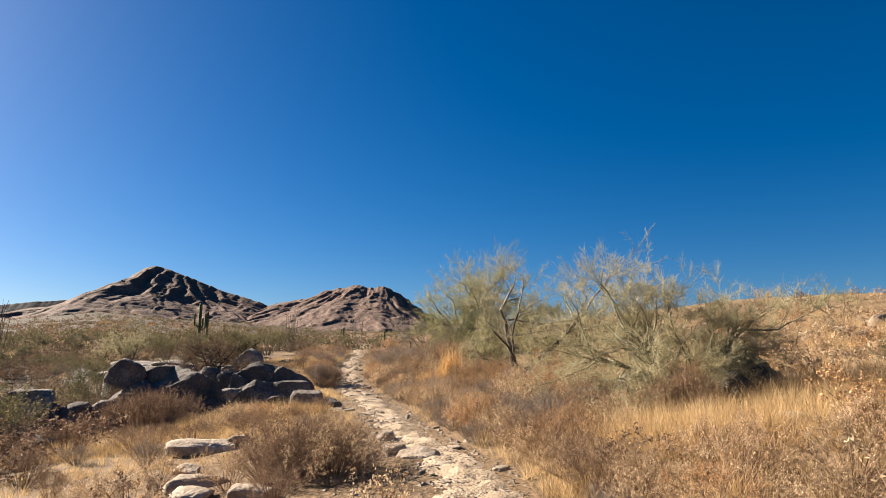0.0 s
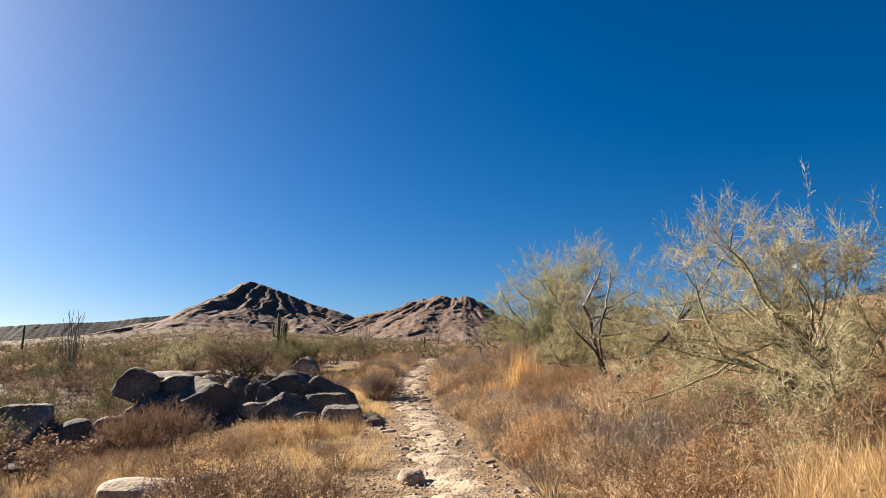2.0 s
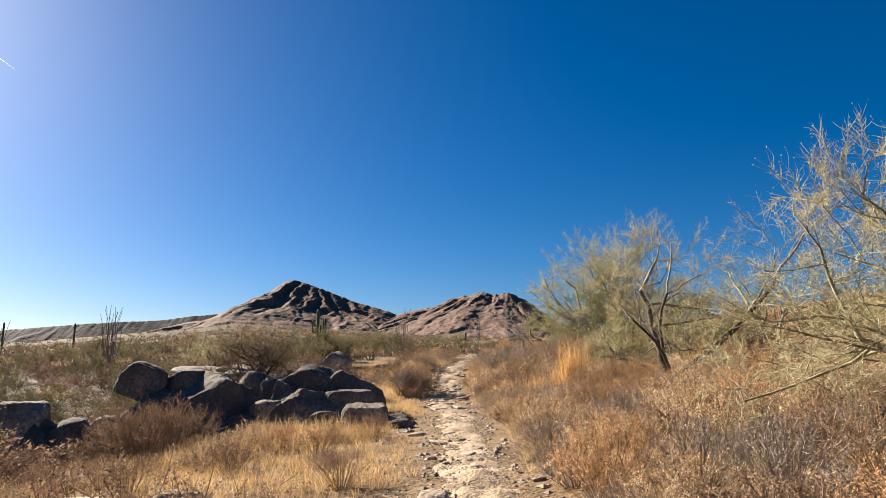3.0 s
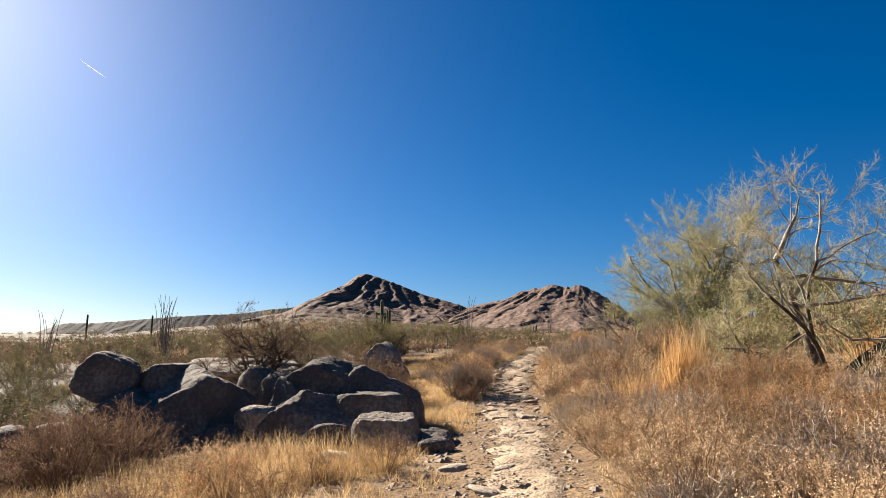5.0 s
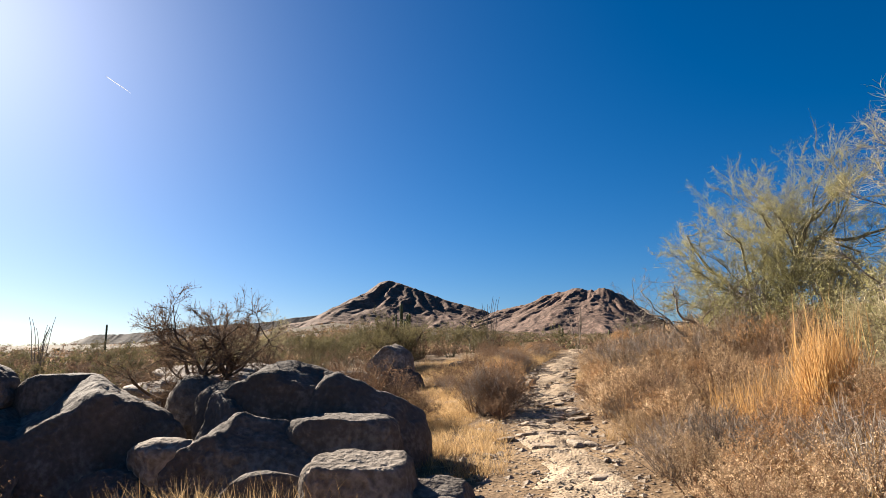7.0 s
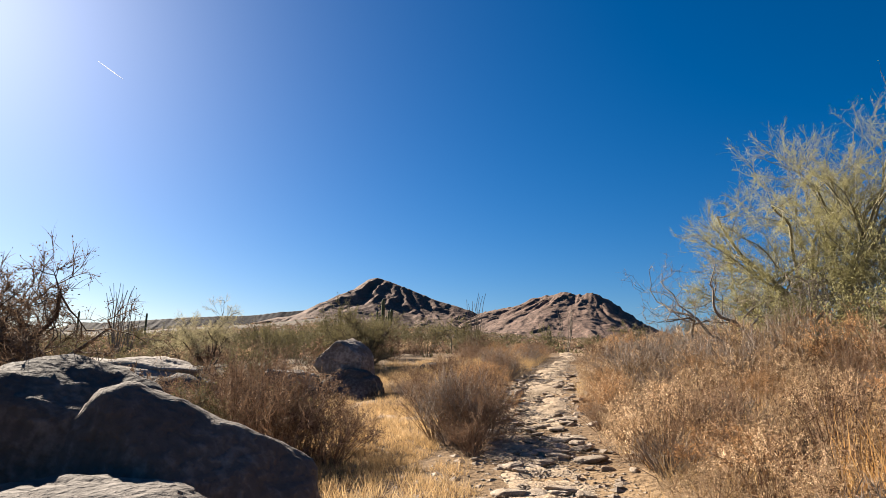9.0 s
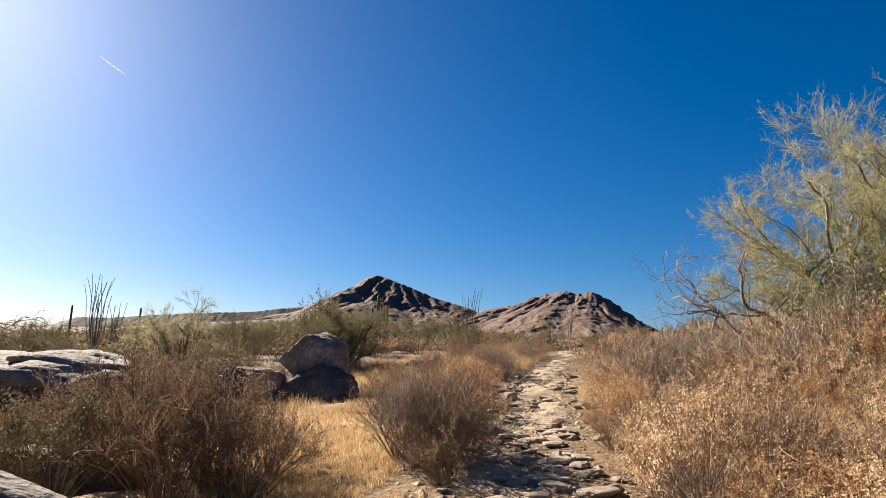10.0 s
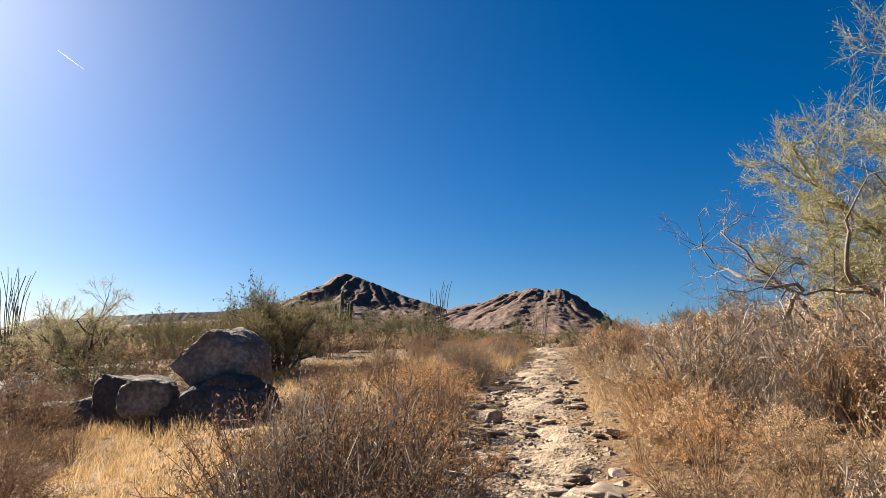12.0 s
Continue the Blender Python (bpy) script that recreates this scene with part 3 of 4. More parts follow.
# ---- plants ----
def shrub_data(seed, spread, tall, stems, twigs, leaf_count, leaf, thick=0.006, droop=0.0, upright=0.5):
    """Stems fanning from the root with side twigs, and leaves on the outer part. Returns wood and foliage arrays."""
    rng = np.random.default_rng(seed)
    az, out = rng.uniform(0, 2 * np.pi, stems), np.sqrt(rng.uniform(0.02, 1, stems))
    lump = 0.86 + 0.26 * rng.random(stems)
    tip = np.stack([np.cos(az) * out * spread, np.sin(az) * out * spread, tall * np.sqrt(np.clip(1.05 - out ** 2 * 0.85, 0.05, 2)) * lump], 1)
    root = np.stack([np.cos(az), np.sin(az), az * 0], 1) * spread * 0.12 * rng.random((stems, 1))
    root[:, 2] = -0.06
    mid1 = root + (tip - root) * 0.4 + np.array([0, 0, 1]) * tall * 0.10 + rng.normal(size=(stems, 3)) * spread * 0.06
    mid2 = root + (tip - root) * 0.75 + np.array([0, 0, 1]) * tall * 0.07 + rng.normal(size=(stems, 3)) * spread * 0.06
    lines = np.stack([root, (mid1 + mid2) * 0.5, tip], 1)
    wood = [tubes(lines, np.array([1.5, 1.0, 0.4]) * thick * np.ones((stems, 1)), 3)]
    which, f = rng.integers(0, stems, twigs), rng.uniform(0.3, 0.95, twigs)
    start = mid1[which] * (1 - f[:, None]) + tip[which] * f[:, None]
    way = rng.normal(size=(twigs, 3)) + np.array([0, 0, upright]) + (tip - root)[which] / (tall + spread)
    way /= np.linalg.norm(way, axis=1, keepdims=True)
    end = start + way * (spread + tall) * 0.5 * rng.uniform(0.12, 0.34, (twigs, 1))
    wood.append(blades(start, end, np.full(twigs, thick * 1.5), rng))
    pick, g = rng.integers(0, twigs, leaf_count), rng.uniform(0.25, 1.05, (leaf_count, 1))
    at = start[pick] * (1 - g) + end[pick] * g + rng.normal(size=(leaf_count, 3)) * leaf * 0.6
    return joined(*wood), crumbs(at, leaf, leaf * 0.3, rng)


def make_shrub(name, arrays, wood_material, leaf_material, label, category="shrub"):
    root = tagged(new(name), label, category)
    tagged(part("stem_clump", mesh_of(name + "_wood", *arrays[0], wood_material), root), kind="stuff")
    tagged(part("foliage", mesh_of(name + "_foliage", *arrays[1], leaf_material), root), kind="stuff")
    return root


# name, label, wood, leaf, then shape: spread, height, stems, twigs, leaves, leaf length
KINDS = {
    "tan": ("dry_shrub", "dry tan shrub with crisp seed heads", TAN_TWIG, TAN_LEAF, (0.62, 0.62, 34, 300, 5200, 0.0145, 0.0034)),
    "rust": ("rusty_shrub", "dry rusty brown shrub with small curled leaves", TAN_TWIG, RUST_LEAF, (0.62, 0.66, 34, 300, 5200, 0.014, 0.0034)),
    "brown": ("withered_shrub", "withered dark brown shrub with sparse leaves", TAN_TWIG, BROWN_LEAF, (0.68, 0.7, 46, 360, 4200, 0.0155, 0.0038)),
    "grey": ("bare_shrub", "bare grey twiggy shrub", GREY_TWIG, BROWN_LEAF, (0.62, 0.6, 60, 560, 1300, 0.016, 0.004)),
    "tan_far": ("dry_shrub", "dry tan shrub on the slope", TAN_TWIG, TAN_LEAF, (0.62, 0.62, 14, 60, 620, 0.042, 0.005)),
    "rust_far": ("rusty_shrub", "dry rusty brown shrub on the slope", TAN_TWIG, RUST_LEAF, (0.62, 0.66, 14, 60, 620, 0.042, 0.005)),
    "brown_far": ("brown_bush", "low withered brown bush on the flats", TAN_TWIG, BROWN_LEAF, (0.68, 0.7, 18, 80, 700, 0.045, 0.005)),
    "green": ("green_shrub", "dusty olive green desert shrub", GREEN_BARK, GREEN_LEAF, (0.9, 1.15, 30, 300, 2400, 0.036, 0.005)),
    "olive": ("green_shrub", "bushy yellow olive desert shrub", GREEN_BARK, TREE_LEAF, (0.9, 1.15, 30, 300, 2400, 0.034, 0.005)),
}
MODELS = {}
for number, (kind, (name, label, wood, leaf, shape)) in enumerate(KINDS.items()):
    MODELS[kind] = []
    for v in range(3):
        MODELS[kind].append(make_shrub(name, shrub_data(900 + number * 10 + v, *shape, upright=0.9 if kind in ("grey", "green") else 0.5), wood, leaf, label))
USED = set()
rng = np.random.default_rng(77)


def plant(kind, x, y, size=1.0, tall=1.0):
    """Puts a shrub of that kind on the ground; the first use of a model moves it, later ones copy it."""
    v = int(rng.integers(0, 3))
    model = MODELS[kind][v]
    m = pose(x, y, float(ground_z(x, y)[0]) - 0.03, 0, 0, rng.uniform(0, 360)) @ Matrix.Diagonal((size, size, size * tall, 1))
    if (kind, v) not in USED:
        USED.add((kind, v))
        model.matrix_basis = m
        return model
    made = copy_thing(model, pose(0, 0, 0))
    made.matrix_basis = m
    made["group"] = "shrubs along the trail"
    return made


# ---- shrubs that stand out ----
for kind, x, y, size, tall in (
        ("brown", -1.7, 9.0, 1.0, 1.0), ("brown", -2.5, 9.9, 1.0, 0.9), ("brown", -1.4, 9.3, 1.1, 0.95), ("rust", -1.75, 9.7, 1.0, 0.9), ("tan", -2.4, 9.2, 0.9, 0.9), ("tan", -1.6, 9.9, 0.9, 0.9), ("brown", -2.2, 8.6, 0.8, 0.9), ("brown", -2.15, 9.4, 1.3, 1.0), ("tan", -1.35, 8.7, 1.2, 0.95), ("brown", -1.1, 9.7, 1.0, 0.9), ("tan", -2.6, 8.4, 0.8, 0.8), ("tan", -1.9, 10.6, 1.1, 0.9),
        ("tan", -4.9, 16.6, 0.9, 0.9), ("rust", -4.2, 16.2, 0.85, 0.9), ("tan", -5.6, 17.2, 0.8, 0.9), ("rust", -3.6, 16.9, 0.7, 0.9), ("brown", -4.4, 15.2, 0.9, 0.8), ("rust", -3.3, 15.6, 0.8, 0.8), ("tan", -5.3, 15.7, 0.9, 0.8), ("rust", -4.5, 17.5, 0.7, 0.9), ("brown", -7.4, 17.3, 1.2, 1.3), ("brown", -7.9, 17.7, 1.2, 1.3), ("brown", -8.5, 18.0, 1.1, 1.2), ("brown", -6.9, 17.8, 1.1, 1.2), ("brown", -7.6, 18.2, 1.1, 1.4), ("brown", -6.1, 14.5, 0.8, 0.8), ("brown", -8.2, 15.5, 1.0, 0.9),
        ("brown", -5.5, 24.9, 0.95, 1.0), ("brown", -5.8, 25.7, 0.95, 1.0), ("brown", -6.4, 25.0, 1.25, 1.15), ("brown", -6.2, 25.3, 1.25, 1.35), ("brown", -6.9, 25.2, 1.3, 1.4), ("brown", -7.6, 25.9, 1.3, 1.4), ("green", -7.4, 24.7, 0.85, 1.0), ("green", -8.0, 25.6, 0.9, 1.0), ("brown", -9.3, 26.6, 1.2, 1.4), ("brown", -9.7, 26.6, 1.1, 1.1), ("brown", -6.0, 24.5, 1.1, 1.2), ("green", -6.5, 25.7, 0.75, 0.95), ("brown", -7.9, 24.9, 1.2, 1.2), ("brown", -5.9, 25.2, 1.0, 1.1), ("brown", -8.3, 26.3, 1.2, 1.1),
        ("grey", -4.45, 26.4, 1.05, 1.35), ("brown", -4.3, 26.9, 1.0, 1.4), ("grey", -4.65, 27.0, 1.0, 1.4), ("brown", -4.15, 26.45, 0.85, 1.35), ("brown", -4.75, 26.6, 0.95, 1.3), ("grey", -4.4, 26.65, 1.1, 1.4), ("rust", -4.2, 27.3, 0.9, 1.25), ("brown", -4.05, 26.05, 0.8, 1.2), ("brown", -4.72, 27.9, 0.85, 1.2), ("rust", -4.82, 28.8, 0.85, 1.2), ("brown", -4.95, 29.6, 0.85, 1.15), ("brown", -4.7, 28.35, 0.75, 1.15), ("brown", -4.0, 25.6, 0.55, 1.0), ("brown", -5.05, 30.3, 0.8, 1.0), ("rust", -5.2, 31.2, 0.9, 1.15), 
        ("brown", -11.0, 31.0, 1.1, 1.0), ("brown", -12.2, 31.3, 1.2, 1.0), ("brown", -13.4, 30.6, 1.2, 1.1), ("brown", -10.6, 34.6, 1.2, 1.1), ("brown", -13.3, 33.2, 1.2, 1.1), ("brown", -14.3, 32.0, 1.3, 1.2), ("brown", -11.9, 34.4, 1.2, 1.1), ("brown", -7.7, 33.6, 0.9, 0.9), ("brown", -14.8, 34.6, 1.3, 1.3), ("brown", -16.2, 33.4, 1.3, 1.2),
        ("brown", -11.5, 23.0, 1.3, 1.1), ("brown", -13.0, 24.0, 1.3, 1.0), ("brown", -10.4, 24.2, 1.2, 1.1), ("brown", -12.6, 21.2, 1.2, 1.0), ("brown", -14.6, 22.2, 1.3, 1.1), ("brown", -14.2, 19.6, 1.2, 1.2), ("brown", -12.2, 26.2, 1.3, 1.1), ("brown", -9.2, 27.2, 1.1, 0.9), ("brown", -9.5, 29.3, 1.0, 0.8), ("brown", -9.0, 27.9, 1.0, 0.8), ("brown", -12.4, 33.0, 1.2, 1.0), ("brown", -13.6, 33.6, 1.3, 1.0), ("brown", -7.2, 31.9, 0.8, 0.7), ("brown", -8.9, 28.6, 0.9, 0.8), ("brown", -8.2, 28.0, 0.95, 0.8), ("brown", -9.2, 29.9, 0.8, 0.7), ("brown", -7.4, 27.4, 0.9, 0.8), ("grey", -1.1, 21.7, 0.95, 0.9), ("grey", -0.6, 22.1, 0.9, 0.9), ("grey", -2.2, 30.9, 1.5, 1.1), ("grey", -1.6, 31.6, 1.5, 1.15), ("grey", -2.6, 32.2, 1.2, 1.0),
        ("grey", 0.6, 19.2, 1.0, 1.0), ("grey", 1.4, 16.2, 1.1, 0.9), ("grey", 2.0, 13.2, 1.0, 0.8), ("grey", -1.7, 27.2, 0.9, 0.9), ("tan", 1.6, 9.6, 1.0, 0.9), ("brown", 1.9, 10.4, 0.9, 0.9),
        ("grey", -0.6, 29.6, 1.3, 1.35), ("tan", 0.2, 29.9, 1.3, 1.35), ("grey", -1.2, 30.4, 1.2, 1.3), ("rust", 0.9, 29.3, 1.3, 1.3), ("grey", 0.6, 30.6, 1.4, 1.5), ("tan", -0.3, 31.0, 1.2, 1.45), ("brown", 1.4, 28.4, 1.3, 1.3), ("olive", 2.7, 33.0, 1.5, 1.6), ("olive", 1.2, 33.4, 1.3, 1.4), ("olive", 0.6, 33.6, 1.2, 1.1), ("olive", 1.6, 30.2, 1.3, 1.0), ("olive", 3.0, 31.5, 1.6, 1.1), ("olive", 0.9, 32.2, 1.2, 1.0), ("olive", 4.3, 27.5, 1.5, 1.1), ("olive", 2.4, 26.4, 1.4, 1.1), ("olive", 3.7, 23.2, 1.2, 1.0),
        ("olive", 1.9, 24.6, 1.1, 1.0), ("green", -13.0, 34.2, 1.2, 1.1), ("green", -15.5, 31.5, 1.3, 1.1), ("green", -12.5, 39.0, 1.5, 1.2)):
    plant(kind, x, y, size, tall)

# ---- shrubs that fill the bank and the flats ----
TAKEN = [(5.4, 11.4), (5.9, 11.0), (6.4, 11.5), (5.2, 10.6), (11, 21), (11.3, 17.5), (12.5, 17.8), (3.0, 8.9), (3.7, 9.2), (4.4, 9.0), (3.4, 8.2), (4.2, 8.2), (-4.3, 12.1), (-3.15, 8.8), (-6.4, 28.8), (-4.0, 13.0), (-3.6, 10.5), (-3.2, 11.0)] + [(-9.6 + 0.8 * i, 32.0 - 1.0 * i + 0.9 * j) for i in range(5) for j in range(-1, 2)] + [(-10.6, 31.6), (-10.0, 30.9), (-9.4, 30.0), (-8.7, 29.2)]
ROCKS = np.array([(o.location.x, o.location.y, max(o.dimensions) * 0.42) for o in scene.objects if o.name.split(".")[0] in ("boulder", "stone")])


def scatter(count, x_from, x_to, y_from, y_to, gap, kinds, weights, low, high, seed, tall=(0.8, 1.15), beside=True):
    """Shrubs at random, no nearer than gap to each other, off the trail and the rocks. x counts from the trail's middle if beside."""
    r = np.random.default_rng(seed)
    placed = []
    for attempt in range(count * 12):
        if len(placed) >= count:
            break
        s, y = r.uniform(x_from, x_to), r.uniform(y_from, y_to)
        x = s + float(line_x(y)) if beside else s
        if abs(x - float(line_x(min(y, 118)))) < 1.05:
            continue
        if len(ROCKS) and np.any(np.hypot(ROCKS[:, 0] - x, ROCKS[:, 1] - y) < ROCKS[:, 2] + 0.25):
            continue
        if any((px - x) ** 2 + (py - y) ** 2 < gap * gap for px, py in placed) or any((px - x) ** 2 + (py - y) ** 2 < 0.8 for px, py in TAKEN):
            continue
        placed.append((x, y))
        plant(str(r.choice(kinds, p=weights)), x, y, r.uniform(low, high), r.uniform(*tall))


for k in range(40):
    y = 6.0 + k * 0.9 + rng.uniform(-0.2, 0.2)
    plant(str(rng.choice(("tan", "rust", "brown", "grey"), p=(0.45, 0.25, 0.12, 0.18))), float(line_x(y)) + rng.uniform(0.95, 1.3), y, rng.uniform(0.5, 0.8), rng.uniform(0.8, 1.1))
for k in range(19):
    y = 31.0 + k * 0.85 + rng.uniform(-0.2, 0.2)
    plant(str(rng.choice(("tan", "rust", "brown", "grey"), p=(0.15, 0.2, 0.35, 0.3))), float(line_x(y)) - rng.uniform(1.0, 1.7), y, rng.uniform(0.75, 1.1), rng.uniform(0.85, 1.15))
DRY, DRY_W = ("tan", "rust", "brown", "grey"), (0.42, 0.33, 0.12, 0.13)
scatter(210, 1.1, 5.0, 5, 42, 0.6, DRY, DRY_W, 0.65, 1.15, 1, (0.85, 1.3))
scatter(120, 4.6, 15, 6, 40, 1.1, ("tan_far", "rust_far", "brown_far", "green"), (0.52, 0.3, 0.12, 0.06), 0.7, 1.2, 2)
scatter(46, -3.4, -1.2, 31, 60, 0.95, ("tan", "rust", "brown", "grey"), (0.15, 0.2, 0.4, 0.25), 0.65, 1.05, 3)
scatter(46, -9, -1.5, 7, 22, 1.1, ("tan", "brown", "grey"), (0.3, 0.6, 0.1), 0.45, 0.85, 4)
scatter(330, -34, -7, 11, 54, 1.0, ("brown_far", "tan_far", "green", "grey"), (0.62, 0.14, 0.14, 0.10), 1.0, 1.75, 5)
scatter(90, -48, -2, 46, 84, 2.2, ("green", "tan_far", "brown_far"), (0.25, 0.2, 0.55), 1.1, 1.8, 6)
scatter(70, -62, -30, 24, 78, 2.0, ("brown_far", "grey", "green"), (0.6, 0.2, 0.2), 1.3, 2.2, 12)
scatter(70, 7, 24, 12, 36, 1.5, ("tan_far", "rust_far", "brown_far"), (0.5, 0.3, 0.2), 0.8, 1.3, 8)
scatter(30, 1.5, 14, 40, 66, 1.6, ("tan_far", "rust_far", "green"), (0.45, 0.3, 0.25), 0.9, 1.6, 7)

scatter(50, -14, 12, -5, 8, 1.4, ("tan_far", "rust_far", "brown_far"), (0.45, 0.25, 0.3), 0.7, 1.1, 10)


# ---- trees ----
def grow(rng, lines, start, way, length, radius, level, kids, bend, lift):
    """A limb as a bent line, and limbs of the next level along it."""
    steps = 6
    points, p, d = [start], start.copy(), way / np.linalg.norm(way)
    for s in range(steps - 1):
        d = d + rng.normal(size=3) * bend + np.array([0, 0, lift])
        d /= np.linalg.norm(d)
        p = p + d * length / (steps - 1)
        points.append(p)
    lines.setdefault(level, []).append((np.array(points), radius))
    if level < len(kids):
        for c in range(kids[level]):
            f = rng.uniform(0.35, 1.0) if c else 1.0
            k = min(int(f * (steps - 1)), steps - 2)
            at = points[k] + (points[k + 1] - points[k]) * (f * (steps - 1) - k)
            heading = points[k + 1] - points[k]
            turned = heading / np.linalg.norm(heading) + rng.normal(size=3) * 0.6 + np.array([0, 0, 0.1])
            grow(rng, lines, at, turned, length * rng.uniform(0.42, 0.75), radius * (0.42 if c else 0.6), level + 1, kids, bend * 1.15, lift)


def tree(name, x, y, limbs, kids, seed, label, sprays, leaf=0.024, bark=None, leafy=None, bend=0.16, lift=0.03, category="tree", spray_len=0.3, z=None, dark=0):
    """A tree of limbs (azimuth, lean, length, radius), boughs, twigs and thin leafy sprays."""
    r = np.random.default_rng(seed)
    lines = {}
    for az, lean, length, radius in limbs:
        a, b = radians(az), radians(lean)
        grow(r, lines, np.array([math.cos(a) * 0.08, math.sin(a) * 0.08, -0.15]), np.array([math.cos(a) * math.sin(b), math.sin(a) * math.sin(b), math.cos(b)]), length, radius, 0, kids, bend, lift)
    root = tagged(new(name), label, category)
    root.location = (x, y, float(ground_z(x, y)[0]) if z is None else z)
    for level, rows in sorted(lines.items()):
        if level < 2:
            for number, (points, radius) in enumerate(rows):
                part("limb" if level == 0 else "bough", mesh_of("limb", *tubes(points[None], np.linspace(radius, radius * 0.55, 6)[None], 8 if level == 0 else 5), DARK_BARK if level == 0 and number < dark else bark or GREEN_BARK, True), root)
        else:
            points = np.stack([q[[0, 2, 3, 5]] for q, _ in rows])
            radii = np.stack([np.linspace(max(w * 0.75, 0.004), max(w * 0.35, 0.002), 4) for _, w in rows])
            tagged(part("twig_mass", mesh_of("twig_mass", *tubes(points, radii, 3), bark or GREEN_BARK, True), root), kind="stuff")
    if sprays:
        last = np.concatenate([np.stack([q for q, _ in lines[len(kids)]]), np.stack([q for q, _ in lines[len(kids)]])])
        n = len(last) * sprays
        which, seg, f = r.integers(0, len(last), n), r.integers(1, 5, n), r.random((n, 1))
        a = last[which, seg] * (1 - f) + last[which, seg + 1] * f
        d = last[which, seg + 1] - last[which, seg]
        d = d / (np.linalg.norm(d, axis=1, keepdims=True) + 1e-9) + r.normal(size=(n, 3)) * 0.55 + np.array([0, 0, 0.1])
        d /= np.linalg.norm(d, axis=1, keepdims=True)
        tip = a + d * spray_len * r.uniform(0.4, 1.2, (n, 1))
        g = r.random((n, 1))
        lv = leaves(a * (1 - g) + tip * g, leaf, leaf * 0.28, r, d)
        tagged(part("crown", mesh_of("crown", *joined(blades(a, tip, np.full(n, 0.0045), r), lv), leafy or TREE_LEAF), root), kind="stuff")
    return root


tree("palo_verde_tree", 5.2, 12.9, ((165, 66, 1.7, 0.045), (185, 76, 1.8, 0.045), (155, 78, 1.8, 0.04), (150, 50, 1.8, 0.045), (140, 28, 1.8, 0.05), (40, 24, 1.4, 0.045), (20, 50, 1.1, 0.04), (200, 50, 1.7, 0.045), (250, 64, 1.3, 0.035), (230, 76, 1.5, 0.035), (95, 12, 1.6, 0.045), (172, 56, 2.2, 0.045), (330, 64, 1.0, 0.035), (178, 40, 2.0, 0.045), (10, 16, 1.7, 0.045), (290, 50, 1.2, 0.035), (240, 40, 1.3, 0.035), (120, 60, 1.4, 0.035)),
     (5, 5, 4), 11, "sprawling olive palo verde with bare arching grey branches", 11, bend=0.17, lift=0.02, spray_len=0.24, leafy=DUSTY_LEAF)
tree("palo_verde_tree", 3.2, 23.9, ((170, 13, 2.6, 0.10), (350, 34, 3.4, 0.085), (100, 8, 2.4, 0.055), (20, 60, 1.6, 0.05), (195, 55, 1.5, 0.05), (260, 30, 2.0, 0.05)),
     (4, 5, 5), 12, "palo verde with a dark forked trunk and thin crown", 11, bark=BARK, spray_len=0.26, bend=0.13, lift=0.01, dark=6, leafy=DUSTY_LEAF)
tree("palo_verde_tree", 1.95, 34.2, ((95, 3, 3.3, 0.10), (5, 15, 3.3, 0.085), (185, 17, 2.7, 0.075), (200, 32, 2.2, 0.06), (350, 34, 2.3, 0.06), (190, 52, 1.7, 0.05), (10, 54, 2.0, 0.05), (280, 40, 1.9, 0.06), (265, 16, 2.6, 0.07), (150, 20, 2.9, 0.07), (30, 24, 2.9, 0.07), (215, 24, 2.6, 0.06)),
     (5, 6, 5), 13, "tall olive palo verde with a fine twiggy crown", 13, leaf=0.03, spray_len=0.28, lift=0.03, bend=0.14)
tree("palo_verde_tree", 6.2, 26.0, ((80, 10, 1.8, 0.08), (190, 30, 1.5, 0.06), (10, 30, 1.5, 0.06)), (5, 4, 4), 14, "slender palo verde with grey upright limbs", 5)
tree("palo_verde_tree", 5.2, 31.0, ((100, 15, 1.6, 0.08), (200, 40, 1.6, 0.06), (330, 40, 1.5, 0.06), (170, 65, 1.5, 0.05)), (5, 5, 4), 15, "bushy palo verde with dense olive twigs", 5)
tree("palo_verde_tree", 16.0, 25.0, ((100, 15, 1.0, 0.05), (200, 40, 0.8, 0.04), (330, 40, 0.8, 0.04)), (4, 4, 3), 16, "small palo verde on the crest of the bank", 5)
tree("palo_verde_tree", -11.2, 38.0, ((100, 5, 1.35, 0.055), (185, 20, 1.2, 0.045), (350, 18, 1.3, 0.045), (60, 28, 1.1, 0.045), (270, 30, 1.1, 0.045), (200, 42, 1.0, 0.04), (345, 42, 0.9, 0.04), (10, 60, 0.8, 0.035), (175, 62, 0.9, 0.035), (290, 55, 0.8, 0.035), (240, 35, 1.0, 0.04)), (5, 5, 5), 17, "thin palo verde with a rounded twiggy crown", 5, bark=DARK_BARK, leafy=GREEN_LEAF, bend=0.14, lift=0.06, spray_len=0.18)
tree("palo_verde_tree", -18.6, 39.6, ((100, 12, 1.5, 0.055), (190, 35, 1.4, 0.045), (340, 35, 1.4, 0.045), (270, 30, 1.3, 0.045), (60, 45, 1.2, 0.04), (220, 58, 1.2, 0.04), (320, 60, 1.2, 0.04)), (5, 5, 4), 18, "thin pale desert tree with few leaves", 8, leafy=DUSTY_LEAF, bark=DARK_BARK, spray_len=0.22)
